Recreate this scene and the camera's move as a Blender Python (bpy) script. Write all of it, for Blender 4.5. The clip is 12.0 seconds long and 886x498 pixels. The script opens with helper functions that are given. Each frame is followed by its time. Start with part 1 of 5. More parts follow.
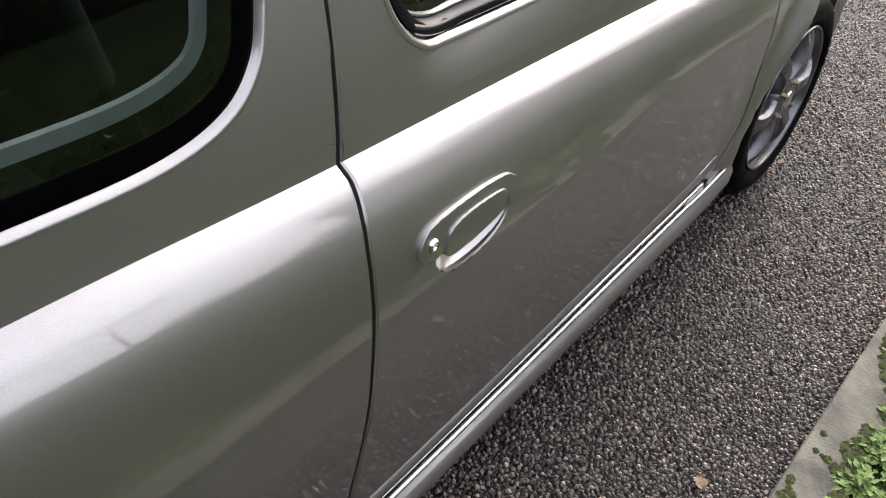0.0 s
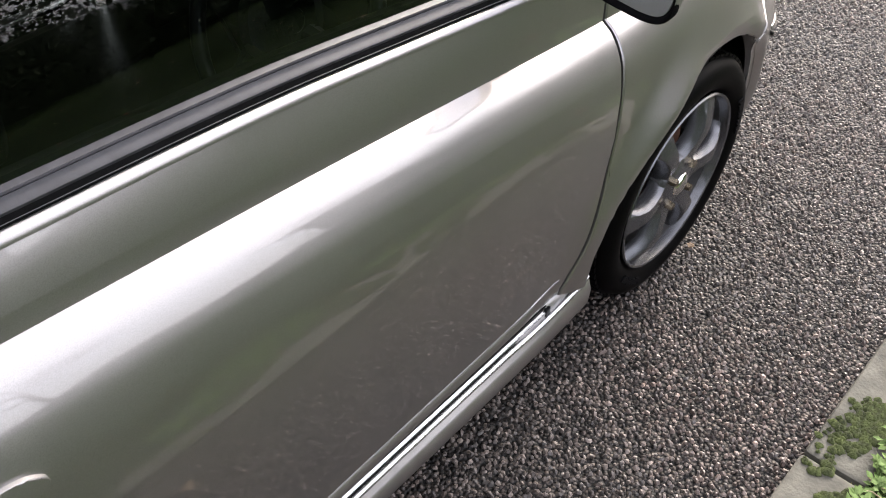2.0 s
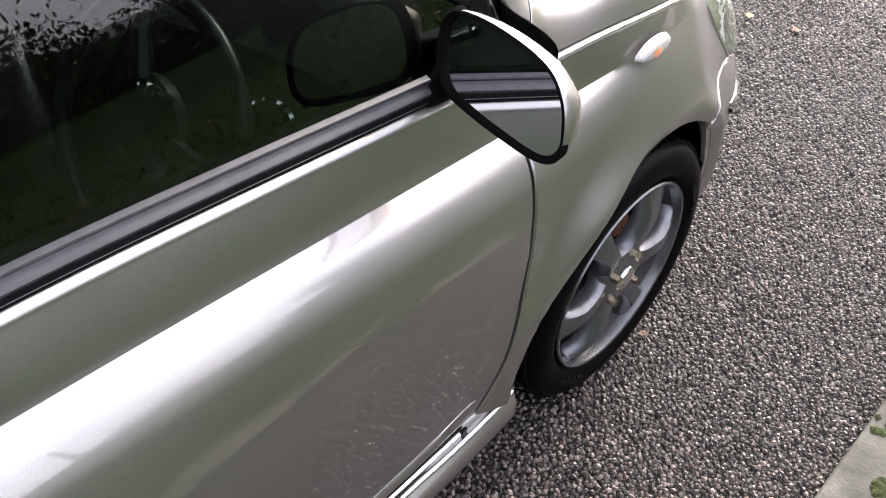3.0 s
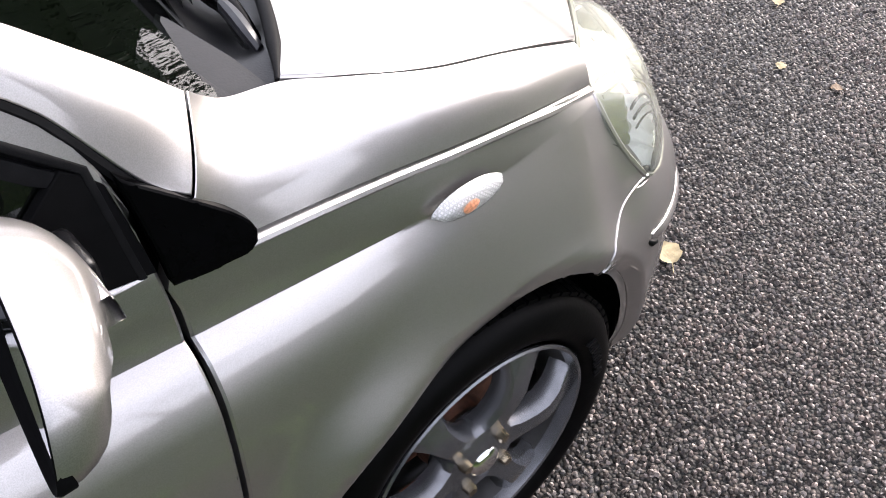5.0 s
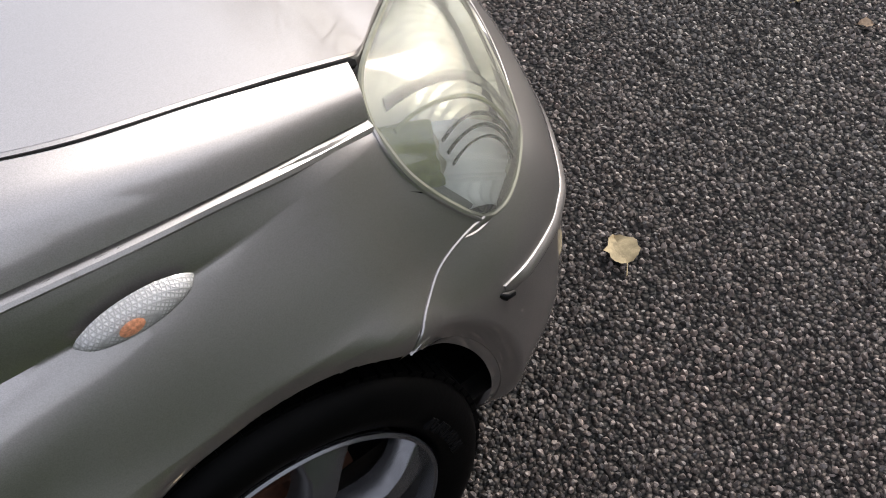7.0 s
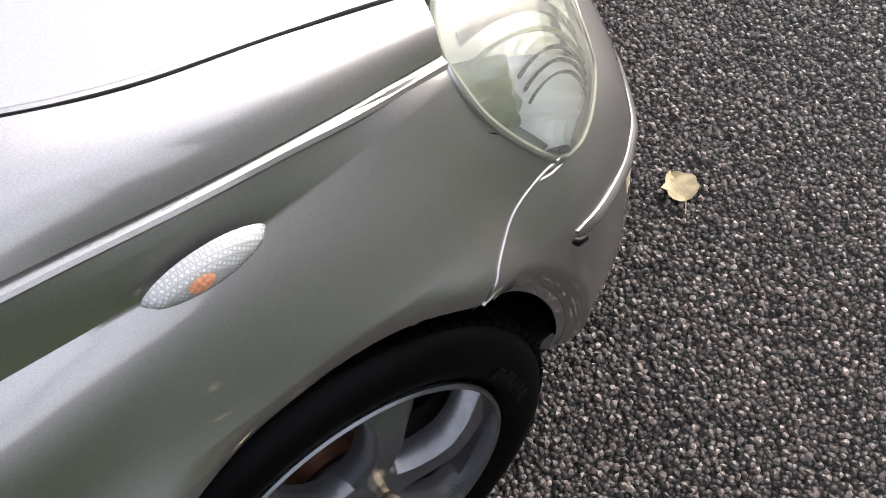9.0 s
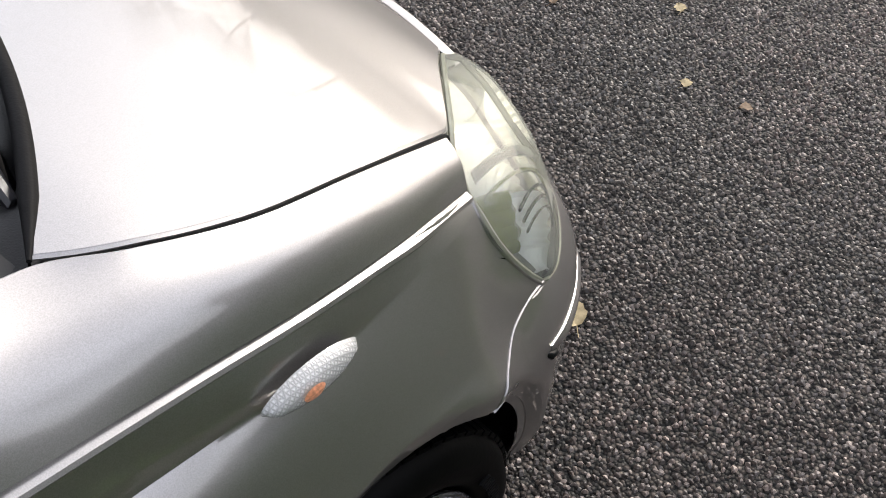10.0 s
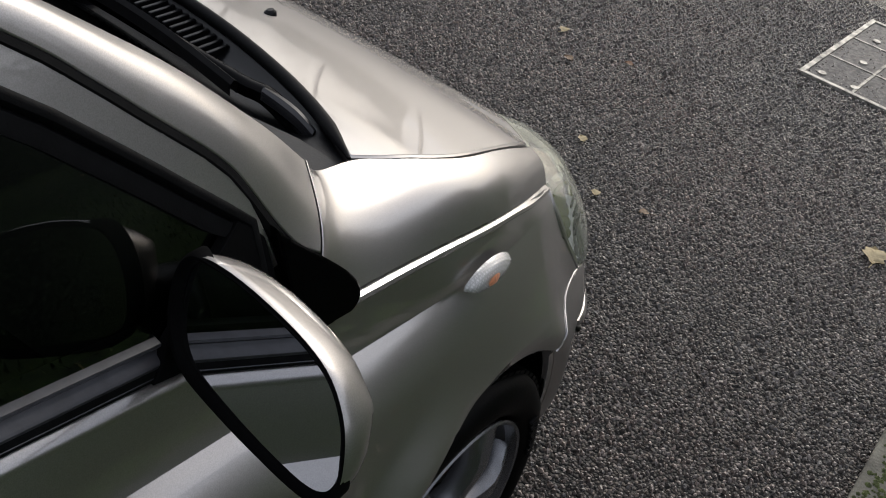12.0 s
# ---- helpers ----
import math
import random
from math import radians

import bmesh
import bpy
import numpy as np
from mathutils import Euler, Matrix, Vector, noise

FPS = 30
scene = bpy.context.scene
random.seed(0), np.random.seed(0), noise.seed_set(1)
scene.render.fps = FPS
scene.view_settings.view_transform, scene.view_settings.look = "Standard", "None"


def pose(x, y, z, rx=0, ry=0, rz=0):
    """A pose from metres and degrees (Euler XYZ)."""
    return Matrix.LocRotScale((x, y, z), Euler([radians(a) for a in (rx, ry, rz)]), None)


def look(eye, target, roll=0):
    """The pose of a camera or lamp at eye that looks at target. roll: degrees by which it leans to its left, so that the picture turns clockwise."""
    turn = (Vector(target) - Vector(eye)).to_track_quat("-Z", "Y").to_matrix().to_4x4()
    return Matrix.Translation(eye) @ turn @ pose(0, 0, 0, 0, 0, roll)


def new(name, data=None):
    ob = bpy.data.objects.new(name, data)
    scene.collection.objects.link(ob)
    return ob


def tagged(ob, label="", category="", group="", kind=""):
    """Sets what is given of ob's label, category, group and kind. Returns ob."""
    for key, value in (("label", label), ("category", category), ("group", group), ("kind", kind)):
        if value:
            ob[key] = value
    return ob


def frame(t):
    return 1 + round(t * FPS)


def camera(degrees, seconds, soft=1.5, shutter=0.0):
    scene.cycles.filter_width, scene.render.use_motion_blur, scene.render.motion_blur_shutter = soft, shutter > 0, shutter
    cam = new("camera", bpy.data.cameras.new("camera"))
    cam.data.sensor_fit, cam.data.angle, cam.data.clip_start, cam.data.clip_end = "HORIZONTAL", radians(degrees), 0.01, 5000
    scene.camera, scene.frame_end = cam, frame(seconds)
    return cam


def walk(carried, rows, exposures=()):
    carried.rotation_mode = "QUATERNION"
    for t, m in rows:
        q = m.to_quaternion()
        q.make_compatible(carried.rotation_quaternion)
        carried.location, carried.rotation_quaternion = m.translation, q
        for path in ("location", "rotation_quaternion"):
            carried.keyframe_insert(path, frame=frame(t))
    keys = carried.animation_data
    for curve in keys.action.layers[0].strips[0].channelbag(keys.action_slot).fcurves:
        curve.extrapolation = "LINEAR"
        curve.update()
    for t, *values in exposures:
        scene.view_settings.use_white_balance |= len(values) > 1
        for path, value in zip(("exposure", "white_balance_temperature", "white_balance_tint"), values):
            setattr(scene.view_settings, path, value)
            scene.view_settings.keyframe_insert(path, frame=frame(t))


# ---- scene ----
cam = camera(45.8, 12.0, soft=1.0)
PATH = [
    (0, (-2.512, -1.399, 1.72), (-1.246, -0.554, 0.423), 6.0),
    (0.5, (-2.288, -1.355, 1.69), (-1.039, -0.515, 0.373), 5.5),
    (1, (-2.075, -1.328, 1.718), (-0.807, -0.589, 0.36), 7.1),
    (1.5, (-1.851, -1.362, 1.67), (-0.628, -0.566, 0.301), 4.5),
    (2, (-1.657, -1.421, 1.69), (-0.509, -0.542, 0.308), 3.7),
    (2.5, (-1.498, -1.443, 1.708), (-0.365, -0.543, 0.327), 3.0),
    (3, (-1.321, -1.387, 1.72), (-0.208, -0.486, 0.324), 3.3),
    (3.2, (-1.243, -1.345, 1.7), (-0.135, -0.469, 0.284), 4.1),
    (4.8, (-0.645, -1.357, 1.623), (0.243, -0.335, 0.151), 0.1),
    (5, (-0.581, -1.352, 1.604), (0.325, -0.313, 0.156), 0.0),
    (5.5, (-0.39, -1.284, 1.572), (0.442, -0.234, 0.086), -1.3),
    (6, (-0.277, -1.254, 1.553), (0.514, -0.198, 0.05), -2.4),
    (6.5, (-0.128, -1.276, 1.518), (0.559, -0.188, -0.013), -5.8),
    (7, (-0.021, -1.328, 1.484), (0.567, -0.242, -0.089), -11.0),
    (7.2, (0.004, -1.342, 1.463), (0.522, -0.271, -0.144), -13.6),
    (8.8, (-0.002, -1.289, 1.432), (0.362, -0.266, -0.248), -18.8),
    (9, (-0.04, -1.247, 1.452), (0.449, -0.229, -0.198), -13.3),
    (9.5, (-0.194, -1.173, 1.512), (0.683, -0.314, -0.067), -0.7),
    (10, (-0.309, -1.144, 1.544), (0.685, -0.268, 0.046), 3.1),
    (10.5, (-0.483, -1.212, 1.591), (0.601, -0.168, 0.274), 3.4),
    (11, (-0.64, -1.208, 1.599), (0.548, -0.184, 0.359), 4.1),
    (11.5, (-0.874, -1.189, 1.586), (0.513, -0.45, 0.35), 13.3),
    (12, (-0.948, -1.177, 1.589), (0.459, -0.403, 0.397), 12.8),
]
EXPOSURES = [(0, 1.05, 6500, 12), (1.5, 1.12, 6550, 12), (3, 1.5, 6400, 13), (5, 1.3, 6250, 14), (5.5, 1.1, 6250, 13), (6, 0.78, 6250, 13), (6.5, 0.56, 6250, 12), (7.2, 0.15, 6350, 11), (8.8, 0.85, 6250, 11), (9.5, 0.7, 6300, 10), (10, 0.45, 6350, 9), (10.5, 0.1, 6400, 9), (11, -0.25, 6300, 8), (11.5, -0.55, 6250, 8), (12, -0.36, 6250, 8)]
walk(cam, [(t, look(eye, target, roll)) for t, eye, target, roll in PATH], EXPOSURES)

# ---- light ----
SUN_ELEV, SUN_AZ = 31.0, 9.0   # degrees above the horizon; from +x (car's nose) towards +y
world = bpy.data.worlds.new("world")
scene.world = world
world.use_nodes = True
wn = world.node_tree
sky = wn.nodes.new("ShaderNodeTexSky")
sky.sky_type = 'NISHITA'
sky.sun_disc = False
sky.sun_elevation = radians(SUN_ELEV)
sky.sun_rotation = radians(90 - SUN_AZ)
sky.air_density, sky.dust_density, sky.ozone_density = 1.0, 6.0, 1.0
wn.nodes["Background"].inputs["Strength"].default_value = 0.15
# thin even cloud over the whole sky, with soft brighter and greyer parts
cloud = wn.nodes.new("ShaderNodeTexNoise")
cloud.inputs["Scale"].default_value, cloud.inputs["Detail"].default_value = 1.6, 5.0
wco = wn.nodes.new("ShaderNodeTexCoord")
wn.links.new(wco.outputs["Generated"], cloud.inputs["Vector"])
crmp = wn.nodes.new("ShaderNodeValToRGB")
crmp.color_ramp.elements[0].position, crmp.color_ramp.elements[0].color = 0.3, (12.0, 12.0, 13.0, 1)
crmp.color_ramp.elements[1].position, crmp.color_ramp.elements[1].color = 0.7, (20.0, 19.8, 20.8, 1)
wn.links.new(cloud.outputs[0], crmp.inputs[0])
wmix = wn.nodes.new("ShaderNodeMix")
wmix.data_type = 'RGBA'
wmix.inputs[0].default_value = 0.4
wn.links.new(sky.outputs[0], wmix.inputs[6])
wn.links.new(crmp.outputs[0], wmix.inputs[7])
wn.links.new(wmix.outputs[2], wn.nodes["Background"].inputs["Color"])
sun_data = bpy.data.lights.new("sun", 'SUN')
sun_data.energy, sun_data.angle, sun_data.color = 2.4, radians(22), (1.0, 0.96, 0.9)
sun = new("sun", sun_data)
_d = Vector((math.cos(radians(SUN_ELEV)) * math.cos(radians(SUN_AZ)), math.cos(radians(SUN_ELEV)) * math.sin(radians(SUN_AZ)), math.sin(radians(SUN_ELEV))))
sun.matrix_world = look(_d * 30, (0, 0, 0))


# ---- materials ----
def mat_base(name):
    m = bpy.data.materials.new(name)
    m.use_nodes = True
    return m, m.node_tree, m.node_tree.nodes["Principled BSDF"]


def tex(nt, kind, scale, detail=4.0, coord="Object", **kw):
    co = nt.nodes.new("ShaderNodeTexCoord")
    t = nt.nodes.new("ShaderNodeTex" + kind)
    t.inputs["Scale"].default_value = scale
    if kind == "Noise":
        t.inputs["Detail"].default_value = detail
    nt.links.new(co.outputs[coord], t.inputs["Vector"])
    return t


def ramp(nt, src, stops):
    r = nt.nodes.new("ShaderNodeValToRGB")
    e = r.color_ramp.elements
    while len(e) < len(stops):
        e.new(0.5)
    for el, (p, c) in zip(e, stops):
        el.position, el.color = p, (*c, 1)
    nt.links.new(src, r.inputs[0])
    return r


def bump(nt, src, b, strength, distance):
    n = nt.nodes.new("ShaderNodeBump")
    n.inputs["Strength"].default_value, n.inputs["Distance"].default_value = strength, distance
    nt.links.new(src, n.inputs["Height"])
    nt.links.new(n.outputs[0], b.inputs["Normal"])
    return n


def mixc(nt, f, a, b):
    m = nt.nodes.new("ShaderNodeMix")
    m.data_type = 'RGBA'
    for sock, v in ((m.inputs[0], f), (m.inputs[6], a), (m.inputs[7], b)):
        if isinstance(v, (tuple, float)):
            sock.default_value = v if isinstance(v, float) else (*v, 1)
        else:
            nt.links.new(v, sock)
    return m.outputs[2]


def simple(name, color, rough=0.5, metal=0.0, var=0.15, scale=40.0, bumps=0.0, coat=0.0, bscale=None, spec=0.5):
    m, nt, b = mat_base(name)
    n = tex(nt, "Noise", scale)
    lo = tuple(c * (1 - var) for c in color)
    hi = tuple(min(1, c * (1 + var)) for c in color)
    r = ramp(nt, n.outputs[0], [(0.3, lo), (0.7, hi)])
    nt.links.new(r.outputs[0], b.inputs["Base Color"])
    b.inputs["Roughness"].default_value, b.inputs["Metallic"].default_value = rough, metal
    b.inputs["Coat Weight"].default_value = coat
    b.inputs["Specular IOR Level"].default_value = spec
    if bumps:
        k = tex(nt, "Noise", bscale or scale * 6)
        bump(nt, k.outputs[0], b, 0.5, bumps)
    return m


def paint_material():
    m, nt, b = mat_base("car_paint")
    flake = tex(nt, "Noise", 900.0, 2.0)
    wash = tex(nt, "Noise", 3.0, 6.0)
    dirt = tex(nt, "Noise", 28.0, 8.0)
    c1 = ramp(nt, flake.outputs[0], [(0.35, (0.272, 0.259, 0.254)), (0.65, (0.332, 0.316, 0.309))])
    c2 = ramp(nt, dirt.outputs[0], [(0.62, (0, 0, 0)), (0.9, (0.22, 0.22, 0.22))])
    col = mixc(nt, c2.outputs[0], c1.outputs[0], (0.20, 0.18, 0.155))
    nt.links.new(col, b.inputs["Base Color"])
    b.inputs["Metallic"].default_value = 0.93
    r = ramp(nt, wash.outputs[0], [(0.3, (0.38, 0.38, 0.38)), (0.7, (0.43, 0.43, 0.43))])
    nt.links.new(r.outputs[0], b.inputs["Roughness"])
    b.inputs["Coat Weight"].default_value = 1.0
    b.inputs["Coat Roughness"].default_value = 0.028
    b.inputs["Coat IOR"].default_value = 1.78
    return m


def glass_material(name, tint, gloss=0.05, ior=1.8):
    m = bpy.data.materials.new(name)
    m.use_nodes = True
    nt = m.node_tree
    nt.nodes.remove(nt.nodes["Principled BSDF"])
    out = nt.nodes["Material Output"]
    tr, gl, fr, mx = (nt.nodes.new("ShaderNode" + k) for k in ("BsdfTransparent", "BsdfGlossy", "Fresnel", "MixShader"))
    tr.inputs[0].default_value = (*tint, 1)
    gl.inputs["Roughness"].default_value = gloss
    fr.inputs[0].default_value = ior
    nt.links.new(fr.outputs[0], mx.inputs[0])
    nt.links.new(tr.outputs[0], mx.inputs[1])
    nt.links.new(gl.outputs[0], mx.inputs[2])
    nt.links.new(mx.outputs[0], out.inputs[0])
    return m


def asphalt_material():
    m, nt, b = mat_base("asphalt")
    co = nt.nodes.new("ShaderNodeTexCoord")
    v = nt.nodes.new("ShaderNodeTexVoronoi")
    v.inputs["Scale"].default_value = 120.0
    nt.links.new(co.outputs["Object"], v.inputs["Vector"])
    big = tex(nt, "Noise", 0.9, 6.0)
    hsv = nt.nodes.new("ShaderNodeSeparateColor")
    nt.links.new(v.outputs["Color"], hsv.inputs[0])
    c = ramp(nt, hsv.outputs[0], [(0.0, (0.006, 0.005, 0.005)), (0.45, (0.020, 0.017, 0.0155)), (0.8, (0.06, 0.049, 0.043)), (1.0, (0.16, 0.135, 0.118))])
    dark = ramp(nt, v.outputs["Distance"], [(0.35, (0, 0, 0)), (0.75, (1, 1, 1))])
    c2 = mixc(nt, dark.outputs[0], c.outputs[0], (0.002, 0.002, 0.002))
    patch = ramp(nt, big.outputs[0], [(0.35, (0, 0, 0)), (0.65, (0.3, 0.3, 0.3))])
    col = mixc(nt, patch.outputs[0], c2, (0.016, 0.017, 0.016))
    nt.links.new(col, b.inputs["Base Color"])
    b.inputs["Roughness"].default_value = 0.45
    b.inputs["Specular IOR Level"].default_value = 0.15
    inv = nt.nodes.new("ShaderNodeMath")
    inv.operation = 'SUBTRACT'
    inv.inputs[0].default_value = 1.0
    nt.links.new(v.outputs["Distance"], inv.inputs[1])
    bump(nt, inv.outputs[0], b, 1.0, 0.007)
    return m


def chip_material():
    m, nt, b = mat_base("stone_chip")
    g = nt.nodes.new("ShaderNodeNewGeometry")
    c = ramp(nt, g.outputs["Random Per Island"], [(0.0, (0.011, 0.0088, 0.0077)), (0.25, (0.039, 0.031, 0.0268)), (0.55, (0.078, 0.062, 0.0535)), (0.85, (0.122, 0.099, 0.086)), (0.97, (0.175, 0.146, 0.127)), (1.0, (0.27, 0.23, 0.20))])
    n = tex(nt, "Noise", 400.0)
    nn = ramp(nt, n.outputs[0], [(0.35, (0.008, 0.007, 0.006)), (0.65, (0.10, 0.083, 0.073))])
    col = mixc(nt, 0.15, c.outputs[0], nn.outputs[0])
    big = tex(nt, "Noise", 1.1, 5.0)
    tone = ramp(nt, big.outputs[0], [(0.32, (1.16, 0.99, 0.93)), (0.5, (1.0, 0.94, 0.91)), (0.68, (0.86, 0.90, 0.87))])
    mul = nt.nodes.new("ShaderNodeMix")
    mul.data_type, mul.blend_type = 'RGBA', 'MULTIPLY'
    mul.inputs[0].default_value = 1.0
    nt.links.new(col, mul.inputs[6])
    nt.links.new(tone.outputs[0], mul.inputs[7])
    nt.links.new(mul.outputs[2], b.inputs["Base Color"])
    b.inputs["Roughness"].default_value = 0.62
    b.inputs["Specular IOR Level"].default_value = 0.5
    b.inputs["Coat Weight"].default_value = 1.0
    b.inputs["Coat Roughness"].default_value = 0.58
    b.inputs["Coat IOR"].default_value = 1.5
    return m


PAINT = paint_material()
GLASS = glass_material("tinted_glass", (0.34, 0.38, 0.36), 0.01, 1.75)
RUBBER = simple("rubber", (0.003, 0.003, 0.0034), 0.6, var=0.3, scale=60, bumps=0.0006, spec=0.08)
TYRE = simple("tyre_rubber", (0.0010, 0.0010, 0.0011), 0.5, var=0.4, scale=25, bumps=0.0006, spec=0.05)
BLACK = simple("black_plastic", (0.0035, 0.0035, 0.004), 0.28, var=0.25, scale=80, bumps=0.0004, spec=0.16)
LABEL = simple("pale_print", (0.42, 0.44, 0.40), 0.6, var=0.25, scale=200)
GREYPL = simple("grey_plastic", (0.013, 0.013, 0.015), 0.30, var=0.2, scale=60, bumps=0.0004, spec=0.35)
STRIP = simple("strip_rubber", (0.028, 0.028, 0.033), 0.42, var=0.25, scale=60, bumps=0.0002, spec=0.40)
ALLOY = simple("alloy", (0.135, 0.137, 0.145), 0.27, 0.8, 0.12, 60, 0.0002)
BRIGHT = simple("bright_trim_and_highlight", (0.62, 0.62, 0.63), 0.22, 0.9, 0.08, 30)
CHROME = simple("chrome", (0.75, 0.75, 0.76), 0.12, 1.0, 0.05, 30)
BRASS = simple("nut_metal", (0.34, 0.29, 0.21), 0.25, 1.0, 0.2, 80)
RUST = simple("rusty_iron", (0.085, 0.034, 0.018), 0.8, 0.2, 0.5, 50, 0.001)
DARKIN = simple("dark_interior", (0.006, 0.006, 0.007), 0.8, var=0.3, scale=50, bumps=0.0005)
ASPHALT = asphalt_material()
CHIP = chip_material()
CHROME_MIRROR = simple("mirror_silver", (0.82, 0.83, 0.85), 0.01, 1.0, 0.0, 10)
MATT_BLACK = simple("matt_black", (0.002, 0.002, 0.0022), 0.8, var=0.2, scale=60, spec=0.05)
BLACK_GLOSS = simple("gloss_black", (0.001, 0.001, 0.0012), 0.08, var=0.2, scale=60, spec=0.03)
SEAT = simple("seat_cloth", (0.009, 0.0095, 0.011), 0.85, var=0.3, scale=120, bumps=0.001)
ORANGE = simple("orange_plastic", (0.55, 0.24, 0.13), 0.3, var=0.4, scale=300)


def ribbed_material():
    m, nt, b = mat_base("ribbed_lens")
    co = nt.nodes.new("ShaderNodeTexCoord")
    v = nt.nodes.new("ShaderNodeTexVoronoi")
    v.distance = 'CHEBYCHEV'
    v.inputs["Scale"].default_value, v.inputs["Randomness"].default_value = 260.0, 0.0
    mp = nt.nodes.new("ShaderNodeMapping")
    mp.inputs["Rotation"].default_value = (0, radians(45), 0)
    nt.links.new(co.outputs["Object"], mp.inputs["Vector"])
    nt.links.new(mp.outputs[0], v.inputs["Vector"])
    r = ramp(nt, v.outputs["Distance"], [(0.1, (0.46, 0.46, 0.45)), (0.6, (0.20, 0.20, 0.195))])
    nt.links.new(r.outputs[0], b.inputs["Base Color"])
    b.inputs["Roughness"].default_value = 0.12
    b.inputs["Coat Weight"].default_value = 1.0
    bump(nt, v.outputs["Distance"], b, 0.6, 0.002)
    return m


RIBBED = ribbed_material()


# ---- mesh helpers ----
def part(name, bm, material, parent=None, label="", angle=38, smooth=True):
    me = bpy.data.meshes.new(name)
    bm.normal_update()
    bm.to_mesh(me)
    bm.free()
    me.materials.append(material)
    if smooth:
        me.shade_smooth()
        me.set_sharp_from_angle(angle=radians(angle))
    ob = new(name, me)
    if parent:
        ob.parent = parent
    if label:
        tagged(ob, label)
    return ob


def mirrored(bm):
    b2 = bm.copy()
    for v in b2.verts:
        v.co.y = -v.co.y
    bmesh.ops.reverse_faces(b2, faces=b2.faces[:])
    return b2


def both(name, bm, material, parent, label="", angle=38):
    b2 = mirrored(bm)
    return part(name, bm, material, parent, label, angle), part(name, b2, material, parent, label, angle)


def hermite(xs, ys):
    """Smooth interpolation without overshoot."""
    xs, ys = np.array(xs, float), np.array(ys, float)
    h, d = np.diff(xs), np.diff(ys) / np.diff(xs)
    m = np.concatenate([[d[0]], [0 if a * b <= 0 else 2 * a * b / (a + b) for a, b in zip(d[:-1], d[1:])], [d[-1]]])

    def f(x):
        x = min(max(x, xs[0]), xs[-1])
        i = min(int(np.searchsorted(xs, x, side='right')) - 1, len(h) - 1)
        t = (x - xs[i]) / h[i]
        return float((1 + 2 * t) * (1 - t) ** 2 * ys[i] + t * (1 - t) ** 2 * h[i] * m[i] + t * t * (3 - 2 * t) * ys[i + 1] + t * t * (t - 1) * h[i] * m[i + 1])
    return f


def spline(pts):
    """A smooth curve through points, run by its length from 0 to 1."""
    p = np.array(pts, float)
    s = np.concatenate([[0], np.cumsum(np.linalg.norm(np.diff(p, axis=0), axis=1))])
    s /= s[-1]
    q = np.vstack([2 * p[0] - p[1], p, 2 * p[-1] - p[-2]])

    def f(u):
        u = min(max(u, 0.0), 1.0)
        i = min(int(np.searchsorted(s, u, side='right')) - 1, len(p) - 2)
        t = (u - s[i]) / (s[i + 1] - s[i])
        a, b, c, d = q[i], q[i + 1], q[i + 2], q[i + 3]
        return Vector(0.5 * (2 * b + (c - a) * t + (2 * a - 5 * b + 4 * c - d) * t * t + (3 * b - a - 3 * c + d) * t ** 3))
    return f


def sheet(rows, closed=False):
    """A grid of faces over rows of points."""
    bm = bmesh.new()
    vs = [[bm.verts.new(p) for p in r] for r in rows]
    for a, b in zip(vs, vs[1:]):
        for i in range(len(a) - (0 if closed else 1)):
            j = (i + 1) % len(a)
            bm.faces.new((a[i], a[j], b[j], b[i]))
    return bm


def outward(bm, way):
    """Turns the faces so that most look along way."""
    bm.normal_update()
    if sum(f.normal.dot(way) * f.calc_area() for f in bm.faces) < 0:
        bmesh.ops.reverse_faces(bm, faces=bm.faces[:])
    bm.normal_update()
    return bm


def rim(bm, depth, round_=0.004, way=None):
    """Rounds the sheet's free edge and turns it inwards by depth."""
    bm.normal_update()
    for width in (round_ * 0.8, round_):
        bmesh.ops.inset_region(bm, faces=bm.faces[:], thickness=width, use_even_offset=True, use_boundary=True)
    bm.normal_update()
    edges = [e for e in bm.edges if e.is_boundary]
    nrm = {v: v.normal.copy() for e in edges for v in e.verts}
    for v, n in nrm.items():
        v.co -= n * round_ * 0.6
    ex = bmesh.ops.extrude_edge_only(bm, edges=edges)["geom"]
    for v in [g for g in ex if isinstance(g, bmesh.types.BMVert)]:
        v.co += (way * depth) if way else Vector((0, 0, 0))
    if way is None:
        bm.normal_update()
    return bm


def box(x0, x1, y0, y1, z0, z1, bevel=0.0, seg=2):
    bm = bmesh.new()
    bmesh.ops.create_cube(bm, size=1.0)
    for v in bm.verts:
        v.co = Vector((x0 + (v.co.x + 0.5) * (x1 - x0), y0 + (v.co.y + 0.5) * (y1 - y0), z0 + (v.co.z + 0.5) * (z1 - z0)))
    if bevel:
        bmesh.ops.bevel(bm, geom=bm.edges[:], offset=bevel, segments=seg, affect='EDGES', profile=0.6)
    return bm


